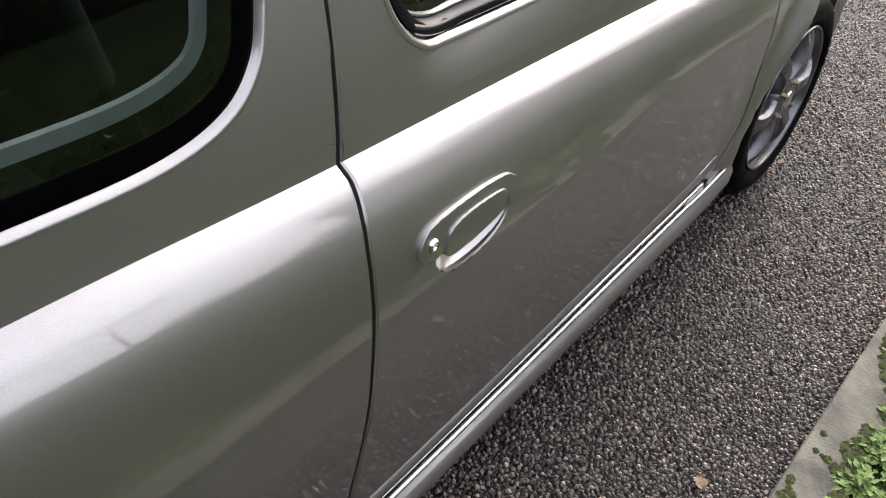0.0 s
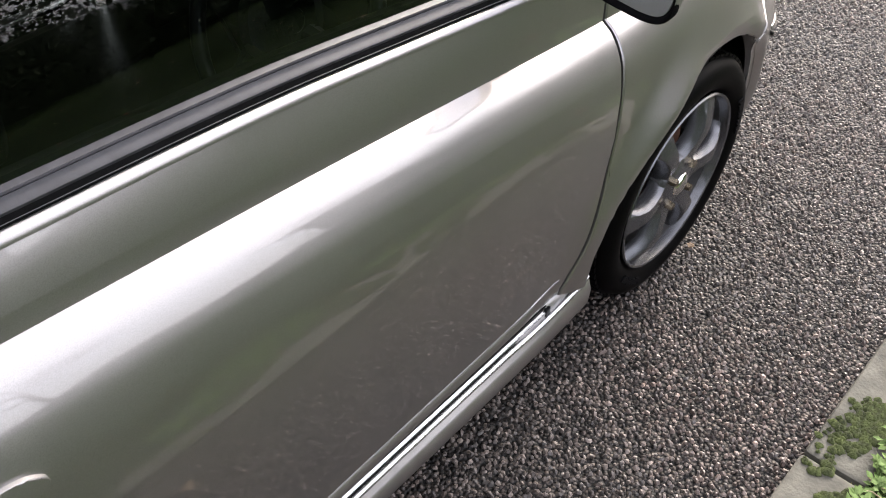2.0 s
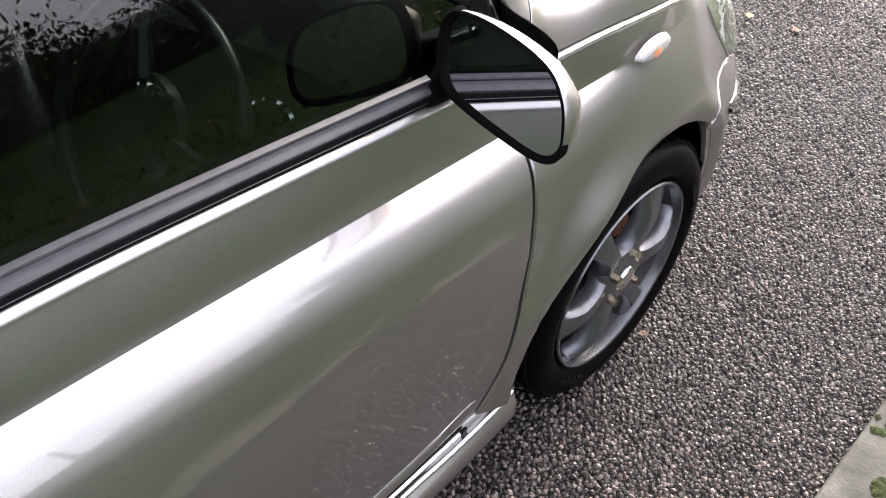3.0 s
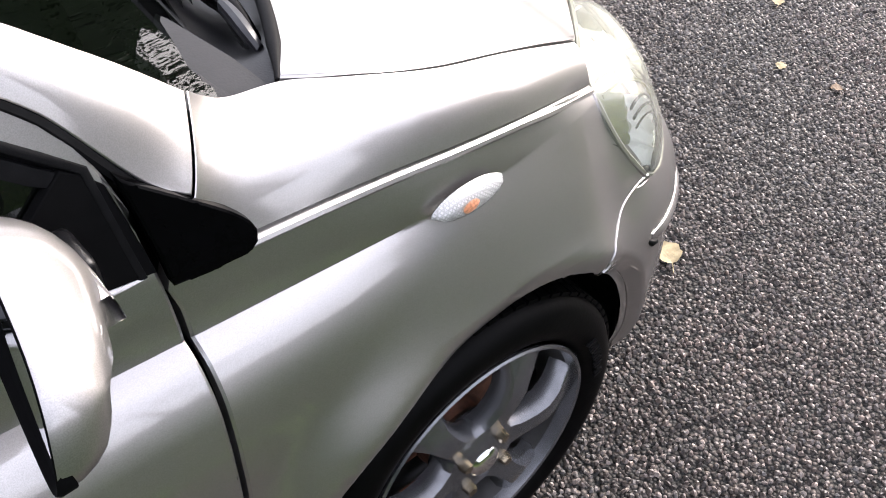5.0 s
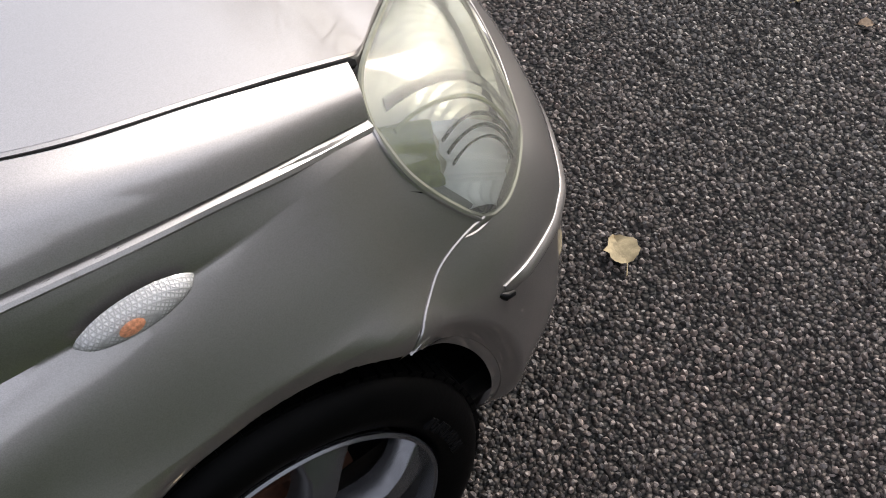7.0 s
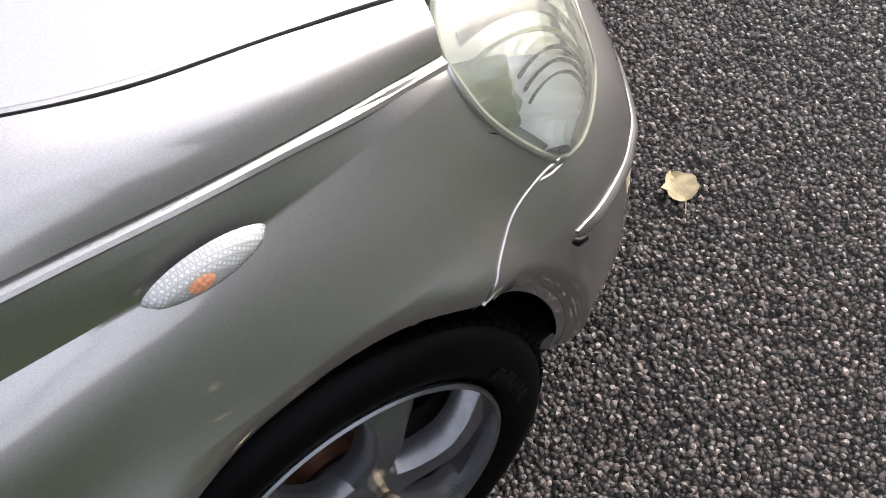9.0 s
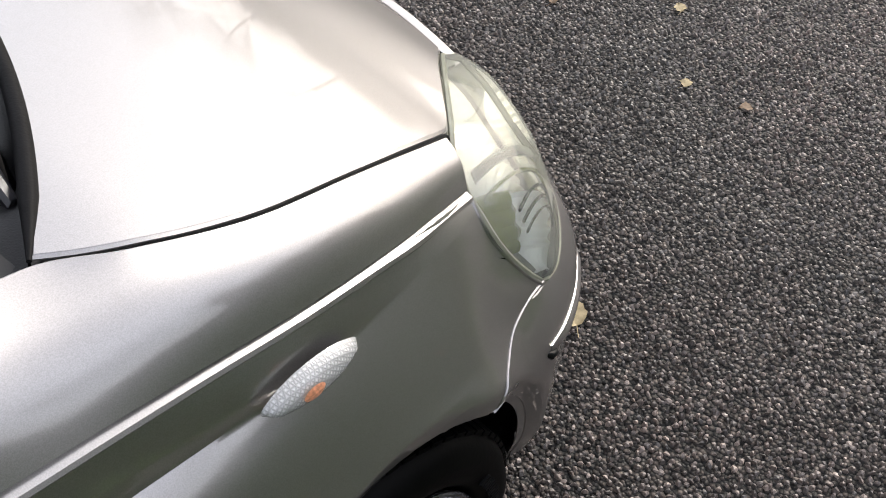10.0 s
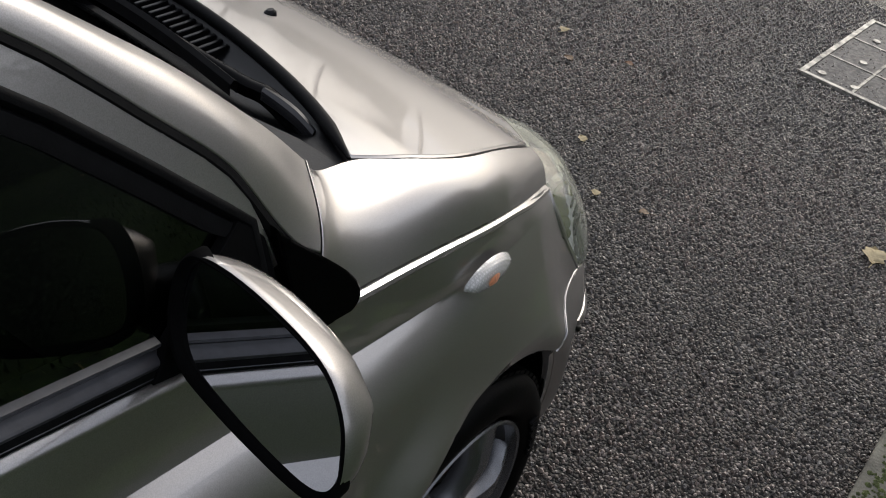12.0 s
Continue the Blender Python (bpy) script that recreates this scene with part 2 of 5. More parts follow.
def tube(path, radius, n=8, cap=True):
    """A round bar along points; radius a number or one for each point."""
    pts = [Vector(p) for p in path]
    rad = radius if isinstance(radius, (list, tuple)) else [radius] * len(pts)
    bm, rings, side = bmesh.new(), [], None
    for i, p in enumerate(pts):
        t = (pts[min(i + 1, len(pts) - 1)] - pts[max(i - 1, 0)]).normalized()
        side = t.orthogonal().normalized() if side is None else (side - t * side.dot(t)).normalized()
        up = t.cross(side)
        rings.append([bm.verts.new(p + (side * math.cos(2 * math.pi * k / n) + up * math.sin(2 * math.pi * k / n)) * rad[i]) for k in range(n)])
    for a, b in zip(rings, rings[1:]):
        for k in range(n):
            bm.faces.new((a[k], a[(k + 1) % n], b[(k + 1) % n], b[k]))
    if cap:
        bm.faces.new(rings[0][::-1])
        bm.faces.new(rings[-1])
    return bm


def lathe(profile, n=64, axis_y=0.0, centre=(0, 0), arc=None):
    """Turns (radius, y) points round the wheel's axle, which runs along y."""
    rows = []
    for r, y in profile:
        rows.append([(centre[0] + r * math.cos(2 * math.pi * k / n), axis_y + y, centre[1] + r * math.sin(2 * math.pi * k / n)) for k in range(n)])
    return sheet(rows, closed=True)


# ---- the car's side: height of the shoulder crease and of the window line, and the skin's half width ----
crease_z = hermite([-2.9, -2.12, -1.75, -1.1, -0.35, -0.05, 0.2, 0.3, 0.4], [1.05, 1.012, 0.975, 0.903, 0.812, 0.786, 0.757, 0.733, 0.70])
belt_z = hermite([-2.9, -1.75, -1.5, -1.05, -0.8, -0.46, -0.28, -0.15, -0.02, 0.13, 0.22, 0.30, 0.4], [1.10, 1.06, 1.033, 0.995, 0.963, 0.915, 0.890, 0.872, 0.848, 0.808, 0.780, 0.746, 0.71])
belt_y = hermite([-2.9, -2.4, -1.75, -0.9, -0.35, -0.27, -0.02, 0.13, 0.22, 0.30, 0.4], [0.62, 0.675, 0.70, 0.703, 0.706, 0.707, 0.702, 0.684, 0.666, 0.640, 0.60])
SIDE_X = [-2.9, -2.4, -1.75, -0.35, -0.05, 0.20, 0.30, 0.40]
# below the crease: drop, and half width at each of SIDE_X
DROPS = [0.0, 0.012, 0.035, 0.07, 0.13, 0.22, 0.36, 0.50, 0.64, 0.80]
HALF = [
    [0.64, 0.70, 0.726, 0.713, 0.717, 0.688, 0.654, 0.60],
    [0.66, 0.719, 0.745, 0.7305, 0.725, 0.694, 0.662, 0.62],
    [0.68, 0.738, 0.764, 0.749, 0.738, 0.705, 0.675, 0.65],
    [0.70, 0.755, 0.781, 0.764, 0.752, 0.722, 0.693, 0.68],
    [0.71, 0.768, 0.794, 0.774, 0.770, 0.749, 0.716, 0.70],
    [0.715, 0.776, 0.801, 0.778, 0.799, 0.793, 0.748, 0.71],
    [0.71, 0.776, 0.798, 0.772, 0.809, 0.804, 0.764, 0.72],
    [0.70, 0.768, 0.786, 0.764, 0.800, 0.800, 0.762, 0.72],
    [0.69, 0.760, 0.774, 0.756, 0.778, 0.78, 0.76, 0.72],
    [0.68, 0.750, 0.764, 0.748, 0.774, 0.78, 0.76, 0.72],
]
half_at = [hermite(SIDE_X, h) for h in HALF]
TUMBLE = 0.27


def warp(x, z):
    """Height told from the crease (0) and the window line (1)."""
    c, b = crease_z(x), belt_z(x)
    if z < c:
        return (z - c) / 0.1
    return (z - c) / (b - c)


ARCH_X, ARCH_XF, ARCH_Z, ARCH_R = -0.02, 0.026, 0.275, 0.327   # centres of the arch's rear and front quarters


def arch_dist(x, z):
    return math.hypot(x - min(max(x, ARCH_X), ARCH_XF), z - ARCH_Z)


def ease(t):
    t = min(1.0, max(0.0, t))
    return t * t * (3 - 2 * t)


def arch_lip(x, z):
    """How far the skin turns in round the front wheel's arch."""
    d = arch_dist(x, z)
    e = ARCH_R + 0.034 - d
    flare = 0.031 * ease(-x / 0.26) * ease((ARCH_R + 0.125 - d) / 0.125)
    return (0.60 * e + 2.0 * e * e if 0 < e < 0.05 else 0.0) - flare


def skin(x, w):
    """The car's right-hand skin at x and warped height w."""
    c, b = crease_z(x), belt_z(x)
    if w <= 0:
        d = -w * 0.1
        f = hermite(DROPS, [h(x) for h in half_at])
        return Vector((x, -f(d) + arch_lip(x, c - d), c - d))
    z = c + w * (b - c)
    yc, yb, h = half_at[0](x), belt_y(x), z - c
    if w <= 1:
        ya = yc + (yb - yc) * w ** (2.0 - 0.95 * min(1.0, max(0.0, (x + 0.02) / 0.14)))
    else:
        e = z - b
        ya = yb - TUMBLE * max(0, e - 0.01) - 0.25 * min(e, 0.01) - 0.12 * max(0, e) ** 2
    # behind the door window the skin runs up in one soft curve
    g = min(1.0, max(0.0, (-1.46 - x) / 0.16))
    g = g * g * (3 - 2 * g)
    return Vector((x, -(ya * (1 - g) + (yc - 0.10 * h - 0.28 * h * h) * g), z))


def ring_panel(outer, inner, lift_o, lift_i, proud):
    """A band of the skin between two outlines with as many points each."""
    rows = []
    for t, l in ((0.0, lift_o), (0.12, proud), (0.5, proud + 0.001), (0.88, proud), (1.0, lift_i)):
        row = []
        for a, b in zip(outer, inner):
            x, z = a[0] + (b[0] - a[0]) * t, a[1] + (b[1] - a[1]) * t
            p = skin(x, warp(x, z))
            row.append(p + Vector((0, -l, 0)))
        rows.append(row)
    return outward(sheet(rows, closed=True), Vector((0, -1, 0)))


def side_panel(outline, holes=(), step=0.025, depth=0.012, round_=0.004, lift=0.0):
    """A piece of the skin bounded by an outline in (x, z), with holes."""
    bm = bmesh.new()
    edges = []
    for loop in (outline, *holes):
        vs = [bm.verts.new((x, warp(x, z), 0)) for x, z in loop]
        edges += [bm.edges.new((a, b)) for a, b in zip(vs, vs[1:] + vs[:1])]
    bmesh.ops.triangle_fill(bm, use_beauty=True, use_dissolve=False, edges=edges)
    x0, x1 = min(p[0] for p in outline), max(p[0] for p in outline)
    ws = [warp(x, z) for x, z in outline]
    cuts = [(Vector((x0 + step * (i + 1), 0, 0)), Vector((1, 0, 0))) for i in range(int((x1 - x0) / step))]
    levels = [-0.04, -0.08, -0.12, -0.2, -0.28, -0.36, -0.46, -0.58, -0.7, -0.85, -1.0, -1.15, -1.3] + [-1.3 - 0.35 * k for k in range(1, 18)] + [0.0, 0.33, 0.66, 1.0, 1.06, 1.12] + [1.12 + 0.14 * k for k in range(1, 42)]
    cuts += [(Vector((0, w, 0)), Vector((0, 1, 0))) for w in levels if min(ws) < w < max(ws)]
    for co, no in cuts:
        bmesh.ops.bisect_plane(bm, geom=bm.verts[:] + bm.edges[:] + bm.faces[:], plane_co=co, plane_no=no, dist=1e-5)
    bmesh.ops.remove_doubles(bm, verts=bm.verts[:], dist=2e-4)
    for v in bm.verts:
        v.co = skin(v.co.x, v.co.y)
    outward(bm, Vector((0, -1, 0)))
    if lift:
        bm.normal_update()
        for v, n in [(v, v.normal.copy()) for v in bm.verts]:
            v.co += n * lift
    if depth:
        rim(bm, depth, round_, Vector((0, 1, 0)))
    return bm


def edge_roll(loop, side_z=0.0):
    """The painted lip that rolls in round an opening."""
    rows = []
    for d, l in ((-0.009, -0.001), (-0.0075, 0.0016), (-0.004, 0.0024), (-0.0005, 0.0016), (0.003, -0.003), (0.006, -0.008), (0.007, -0.014)):
        row = []
        for x, z in offset_loop(loop, d):
            row.append(skin(x, warp(x, z)) + Vector((0, -l, 0)))
        rows.append(row)
    return outward(sheet(rows, closed=True), Vector((0, -1, 0)))


def offset_loop(pts, d):
    """A closed outline moved inwards by d."""
    p = [np.array(q, float) for q in pts]
    area = sum(a[0] * b[1] - a[1] * b[0] for a, b in zip(p, p[1:] + p[:1]))
    sg = 1 if area > 0 else -1
    out = []
    for i in range(len(p)):
        t = p[(i + 1) % len(p)] - p[i - 1]
        t = t / (np.linalg.norm(t) + 1e-9)
        out.append(tuple(p[i] + sg * d * np.array([-t[1], t[0]])))
    return out


def smooth_loop(pts, n=8):
    """A closed smooth outline through points."""
    p = [np.array(q, float) for q in pts]
    out = []
    for i in range(len(p)):
        a, b, c, d = p[i - 1], p[i], p[(i + 1) % len(p)], p[(i + 2) % len(p)]
        for k in range(n):
            t = k / n
            out.append(tuple(0.5 * (2 * b + (c - a) * t + (2 * a - 5 * b + 4 * c - d) * t * t + (3 * b - a - 3 * c + d) * t ** 3)))
    return out


def line2(pts, n=10):
    f = spline([(a, b, 0) for a, b in pts])
    return [tuple(f(i / n)[:2]) for i in range(n + 1)]


# ---- the car ----
car = new("car")
tagged(car, "champagne silver three-door hatchback parked on the asphalt drive", "car")

GAP = 0.0034
REAR_X = -2.37


def arch_pts(cx, r, a0, a1, n=24):
    out = []
    for i in range(n + 1):
        a = radians(a0 + (a1 - a0) * i / n)
        out.append((cx + r * math.cos(a) + (ARCH_XF - ARCH_X if cx == ARCH_X and a < math.pi / 2 else 0.0), ARCH_Z + r * math.sin(a)))
    return out


front_gap = [(-0.366, 1.012), (-0.358, 0.95), (-0.352, 0.88), (-0.349, 0.80), (-0.354, 0.69), (-0.358, 0.60), (-0.370, 0.50), (-0.395, 0.40), (-0.425, 0.33), (-0.441, 0.295)]
rear_gap = [(-1.765, 0.30), (-1.762, 0.40), (-1.752, 0.50), (-1.750, 0.65), (-1.755, 0.80), (-1.757, 0.90), (-1.744, 0.975), (-1.736, 1.118), (-1.735, 1.22), (-1.745, 1.36)]
SILL_TOP = 0.296


def shift(pts, dx):
    return [(x + dx, z) for x, z in pts]


# door window opening
pillar_in = [(-0.386, 1.022), (-0.402, 1.036), (-0.439, 1.069), (-0.473, 1.100), (-0.531, 1.151), (-0.581, 1.192), (-0.70, 1.272), (-0.90, 1.355), (-1.05, 1.388)]
belt_run = [(x, belt_z(x) + 0.006) for x in np.linspace(-1.47, -0.375, 36)]
win_rear = [(-1.30, 1.392), (-1.55, 1.355), (-1.635, 1.29), (-1.645, 1.20), (-1.630, 1.13), (-1.600, 1.083), (-1.555, 1.052), (-1.52, 1.044)]
window_open = belt_run + line2(pillar_in, 20) + line2(win_rear, 34)
door_top = [(-0.369, 1.012), (-0.373, 1.030), (-0.384, 1.052), (-0.404, 1.080), (-0.432, 1.108), (-0.465, 1.137), (-0.52, 1.187), (-0.571, 1.229), (-0.70, 1.318), (-0.92, 1.410), (-1.3, 1.435), (-1.60, 1.42), (-1.745, 1.36)]
bottom_run = [(x, SILL_TOP) for x in np.linspace(-1.765, -0.441, 30)][1:-1]
door_outline = shift(line2(front_gap[::-1], 24), -GAP)[:-1] + line2(door_top, 44)[:-1] + shift(line2(rear_gap[::-1], 24), GAP) + bottom_run
HANDLE_C = (-1.535, 0.782)
scoop_hole = [(HANDLE_C[0] + 0.088 * math.cos(2 * math.pi * k / 28), HANDLE_C[1] + 0.043 * math.sin(2 * math.pi * k / 28)) for k in range(28)]
door_parts = both("door", side_panel(door_outline, [window_open[::-1], scoop_hole[::-1]], depth=0.025), PAINT, car, "champagne silver door with a fine crease under the window")

def even_spline(pts):
    """A smooth curve through points, each step between them as long in its run."""
    q = [Vector(p) for p in pts]
    q = [q[0] * 2 - q[1]] + q + [q[-1] * 2 - q[-2]]
    n = len(pts) - 1

    def f(u):
        i = min(int(u * n), n - 1)
        t = u * n - i
        a, b, c, d = q[i:i + 4]
        return 0.5 * (2 * b + (c - a) * t + (2 * a - 5 * b + 4 * c - d) * t * t + (3 * b - a - 3 * c + d) * t ** 3)
    return f


PALE = simple("pale_trim", (0.62, 0.70, 0.74), 0.6, var=0.1, scale=30)
# quarter panel with its window
qwin = smooth_loop([(-1.82, 1.31), (-1.822, 1.24), (-1.832, 1.19), (-1.850, 1.145), (-1.892, 1.108), (-1.965, 1.09), (-2.08, 1.092), (-2.28, 1.115), (-2.40, 1.17), (-2.42, 1.25), (-2.30, 1.33), (-2.05, 1.355)], 5)
rear_arch = arch_pts(REAR_X, 0.325, 0, 180)
quarter_outline = [(x, z) for x, z in shift(line2(rear_gap, 24), -GAP)] + [(-2.0, 1.40), (-2.3, 1.385), (-2.55, 1.33), (-2.72, 1.18), (-2.82, 1.0), (-2.86, 0.8), (-2.86, 0.6), (-2.84, 0.40), (-2.72, 0.30)] + rear_arch[::-1] + [(x, SILL_TOP) for x in np.linspace(-2.02, -1.79, 8)]
quarters = both("quarter_panel", side_panel(quarter_outline, [qwin[::-1]], step=0.035, depth=0.02), PAINT, car)
for q, s in zip(quarters, (0, 1)):
    bm = side_panel(qwin, depth=0, lift=-0.006)
    part("window", mirrored(bm) if s else bm, GLASS, q, "dark tinted rear side window")
    bm = edge_roll(qwin)
    part("window_lip", mirrored(bm) if s else bm, PAINT, q)
    bm = ring_panel(offset_loop(qwin, 0.003), offset_loop(qwin, 0.036), -0.007, -0.0065, -0.0055)
    part("window_border", mirrored(bm) if s else bm, BLACK_GLOSS, q, "black glazed border")
    bm = ring_panel(offset_loop(qwin, 0.046), offset_loop(qwin, 0.068), -0.030, -0.030, -0.026)
    part("inner_trim", mirrored(bm) if s else bm, PALE, q, "pale grey trim band inside the window")

# front wing (fender), side face
lamp_edge = [(0.297, 0.745), (0.297, 0.722), (0.306, 0.690), (0.327, 0.651), (0.352, 0.613), (0.374, 0.583)]
seam = [(0.374, 0.583), (0.345, 0.586), (0.30, 0.584), (0.268, 0.576), (0.240, 0.566), (0.218, 0.540)]
a_end = math.degrees(math.atan2(0.540 - ARCH_Z, 0.218 - ARCH_XF))
fender_arch = arch_pts(ARCH_X, ARCH_R, a_end, 178, 40)
fender_outline = ([(-0.353 + GAP * 0, 0.880)] + [(x, belt_z(x)) for x in np.linspace(-0.345, 0.29, 34)] + line2(lamp_edge, 12)[:-1] + shift(line2(seam, 12), -0.001)[:-1]
                  + fender_arch + [(-0.37, 0.275), (-0.40, 0.276), (-0.438, 0.283)] + shift(line2(front_gap[2:][::-1], 20), GAP)[:-1])
fender_lips = [skin(x - 0.0025, warp(x - 0.0025, z)) + Vector((0, 0.0012, 0)) for x, z in line2(lamp_edge, 24)]
fenders = both("front_wing", side_panel(fender_outline, step=0.02, depth=0.02), PAINT, car, "champagne silver front wing with a flared wheel arch")

for wing, m in zip(fenders, (0, 1)):
    bm = tube(fender_lips, 0.0032, 8)
    part("lamp_side_lip", mirrored(bm) if m else bm, PAINT, wing)

# front wing, upper face
low_f = even_spline([tuple(skin(x, 1.0)) for x in (-0.345, -0.29, -0.235, -0.17, -0.08, 0.03, 0.155, 0.297)])
up_f = even_spline([(-0.253, -0.620, 1.009), (-0.232, -0.609, 0.986), (-0.205, -0.602, 0.967), (-0.139, -0.598, 0.951), (-0.075, -0.6245, 0.940), (0.03, -0.6365, 0.905), (0.16, -0.6215, 0.857), (0.312, -0.593, 0.786)])
NU, NV = 85, 25
grid = np.array([[low_f(i / (NU - 1)).lerp(up_f(i / (NU - 1)), j / (NV - 1)) for j in range(NV)] for i in range(NU)], float)
# relaxed between its edges, then crowned
for _ in range(1500):
    grid[1:-1, 1:-1] = 0.15 * (grid[2:, 1:-1] + grid[:-2, 1:-1]) + 0.35 * (grid[1:-1, 2:] + grid[1:-1, :-2])
rows = []
for i in range(NU):
    u = i / (NU - 1)
    led = min(1.0, max(0.0, (u - 0.12) / 0.10))
    led = led * led * (3 - 2 * led)
    back = max(0.0, 1 - u / 0.45) ** 2
    way = Vector((0, -0.6 - 0.4 * back, 0.8 - 0.7 * back))
    row = []
    for j in range(NV):
        s = j / (NV - 1)
        crown = math.sin(math.pi * s) * (0.010 + 0.011 * math.sin(math.pi * min(1, u)) + 0.018 * back)
        row.append(Vector(grid[i][j]) + way * crown)
    a = Vector(grid[i][0])
    a = a + Vector((0, -0.0035, 0)) * ease((a.x - 0.10) / 0.10)
    row = [a + Vector((0, 0.0005, -0.012)) * led, a + Vector((0, -0.0042, -0.0095)) * led, a + Vector((0, -0.0058, -0.0055)) * led, a + Vector((0, -0.0036, -0.0014)) * led, a + Vector((0, 0.0012, 0.0)) * led, row[0] + Vector((0, 0.006, 0.0012)) * led] + row[1:]
    rows.append(row)
bm = outward(sheet(rows), Vector((0, -0.3, 1)))
WING_REAR = rows[0][5:]
rim(bm, 0.02, 0.0015, Vector((0, 0.4, -0.9)))
wing_tops = both("wing_top", bm, PAINT, car)

# bonnet
bon_xs = [-0.139, -0.108, -0.07, -0.02, 0.05, 0.15, 0.22, 0.312, 0.345, 0.395, 0.455, 0.525, 0.61]
bon_y = hermite(bon_xs, [0.5885, 0.605, 0.618, 0.626, 0.628, 0.615, 0.605, 0.585, 0.5665, 0.513, 0.45, 0.385, 0.30])
bon_edge = hermite(bon_xs, [0.950, 0.9455, 0.938, 0.9215, 0.8975, 0.860, 0.832, 0.787, 0.768, 0.750, 0.722, 0.672, 0.605])
bon_mid = hermite([-0.14, -0.05, 0.035, 0.15, 0.28, 0.40, 0.50, 0.575, 0.602], [0.958, 0.938, 0.917, 0.884, 0.830, 0.765, 0.700, 0.643, 0.614])


def bonnet_z(x, y):
    k = min(1.0, abs(y) / bon_y(x))
    return bon_mid(x) + (bon_edge(x) - bon_mid(x)) * k ** 2.2


bon_r = spline([(x, -bon_y(x), 0) for x in bon_xs[:-1]])
bon_m = spline([(0.035, 0, 0), (0.15, 0, 0), (0.28, 0, 0), (0.40, 0, 0), (0.50, 0, 0), (0.575, 0, 0), (0.602, 0, 0)])
rows = []
for i in range(49):
    u = i / 48
    a, m = bon_r(u), bon_m(u)
    half = []
    for j in range(25):
        s = j / 24
        x, y = a.x + (m.x - a.x) * (1 - (1 - s) ** 2.2), a.y * (1 - s)
        half.append(Vector((x, y, bonnet_z(x, y))))
    rows.append(half + [Vector((p.x, -p.y, p.z)) for p in half[-2::-1]])
bm = outward(sheet(rows), Vector((0, 0, 1)))
rim(bm, 0.025, 0.004, Vector((0, 0, -1)))
bonnet = part("bonnet", bm, PAINT, car, "champagne silver bonnet reflecting bare trees")
# black strip added below the gap to give it a dark shade
both("shut_line_strip", tube([Vector((x, -bon_y(x) - 0.003, bon_edge(x) - 0.010)) for x in np.linspace(-0.135, 0.32, 30)], 0.0055, 6), RUBBER, bonnet, "black strip laid in the shut line as its shade")

# front bumper: a plan curve swept by an upright profile
plan = spline([(0.10, -0.800, 0), (0.21, -0.788, 0), (0.30, -0.768, 0), (0.367, -0.745, 0), (0.42, -0.720, 0), (0.47, -0.694, 0), (0.508, -0.668, 0), (0.545, -0.630, 0), (0.60, -0.53, 0), (0.65, -0.38, 0), (0.685, -0.20, 0), (0.695, 0, 0)])
bump_in = hermite([0.15, 0.19, 0.24, 0.30, 0.38, 0.46, 0.50, 0.54, 0.57, 0.60, 0.62], [0.09, 0.045, 0.015, 0.003, 0.0, 0.0, 0.006, 0.020, 0.036, 0.055, 0.066])


plan_s = [i / 400 for i in range(401)]
plan_x = [plan(s).x for s in plan_s]
s_of_x = lambda x: float(np.interp(x, plan_x, plan_s))
bump_top = hermite([0.0, s_of_x(0.218), s_of_x(0.24), s_of_x(0.268), s_of_x(0.30), s_of_x(0.345), s_of_x(0.385), s_of_x(0.43), s_of_x(0.50), s_of_x(0.545), s_of_x(0.60), 1.0], [0.52, 0.540, 0.566, 0.576, 0.584, 0.585, 0.572, 0.566, 0.572, 0.590, 0.598, 0.575])


def bumper_at(s, z):
    p, q = plan(s), plan(min(1, s + 0.01)) - plan(max(0, s - 0.01))
    n = Vector((q.y, -q.x, 0)).normalized()
    if n.dot(Vector((1, -1, 0))) > 0:
        n = -n
    k = min(1.0, max(0.12, (p.x - 0.215) / 0.10))
    q = Vector((p.x, p.y + arch_lip(p.x, z), z)) + n * bump_in(z) * k
    # flush with the wing along the seam
    if p.x < 0.45:
        w = min(1.0, max(0.0, (0.45 - p.x) / 0.20)) * min(1.0, max(0.0, (z - 0.24) / 0.16))
        q.y += (skin(p.x, warp(p.x, z)).y + 0.0005 - q.y) * w * w * (3 - 2 * w)
    return q


rows = []
for i in range(73):
    u = (i / 72) ** 1.3
    row = []
    for j in range(33):
        v = j / 32
        s = 0.3
        z = 0.16 + v * 0.4
        for _ in range(6):
            ax = ARCH_XF + math.sqrt(max(0.0, (ARCH_R + 0.002) ** 2 - (z - ARCH_Z) ** 2))
            s0 = s_of_x(max(0.2195, ax) if z < 0.541 else 0.2195)
            s = s0 + (1 - s0) * u
            z = 0.16 + v * (bump_top(s) - 0.0 - 0.16)
        row.append(bumper_at(s, z))
    rows.append(row)
rows = rows + [[Vector((p.x, -p.y, p.z)) for p in r] for r in rows[-2::-1]]
bm = outward(sheet(rows), Vector((1, 0, 0)))
rim(bm, 0.02, 0.002, Vector((-0.7, 0, 0)))
bumper = part("front_bumper", bm, PAINT, car, "champagne silver bumper with a slim rubbing strip")
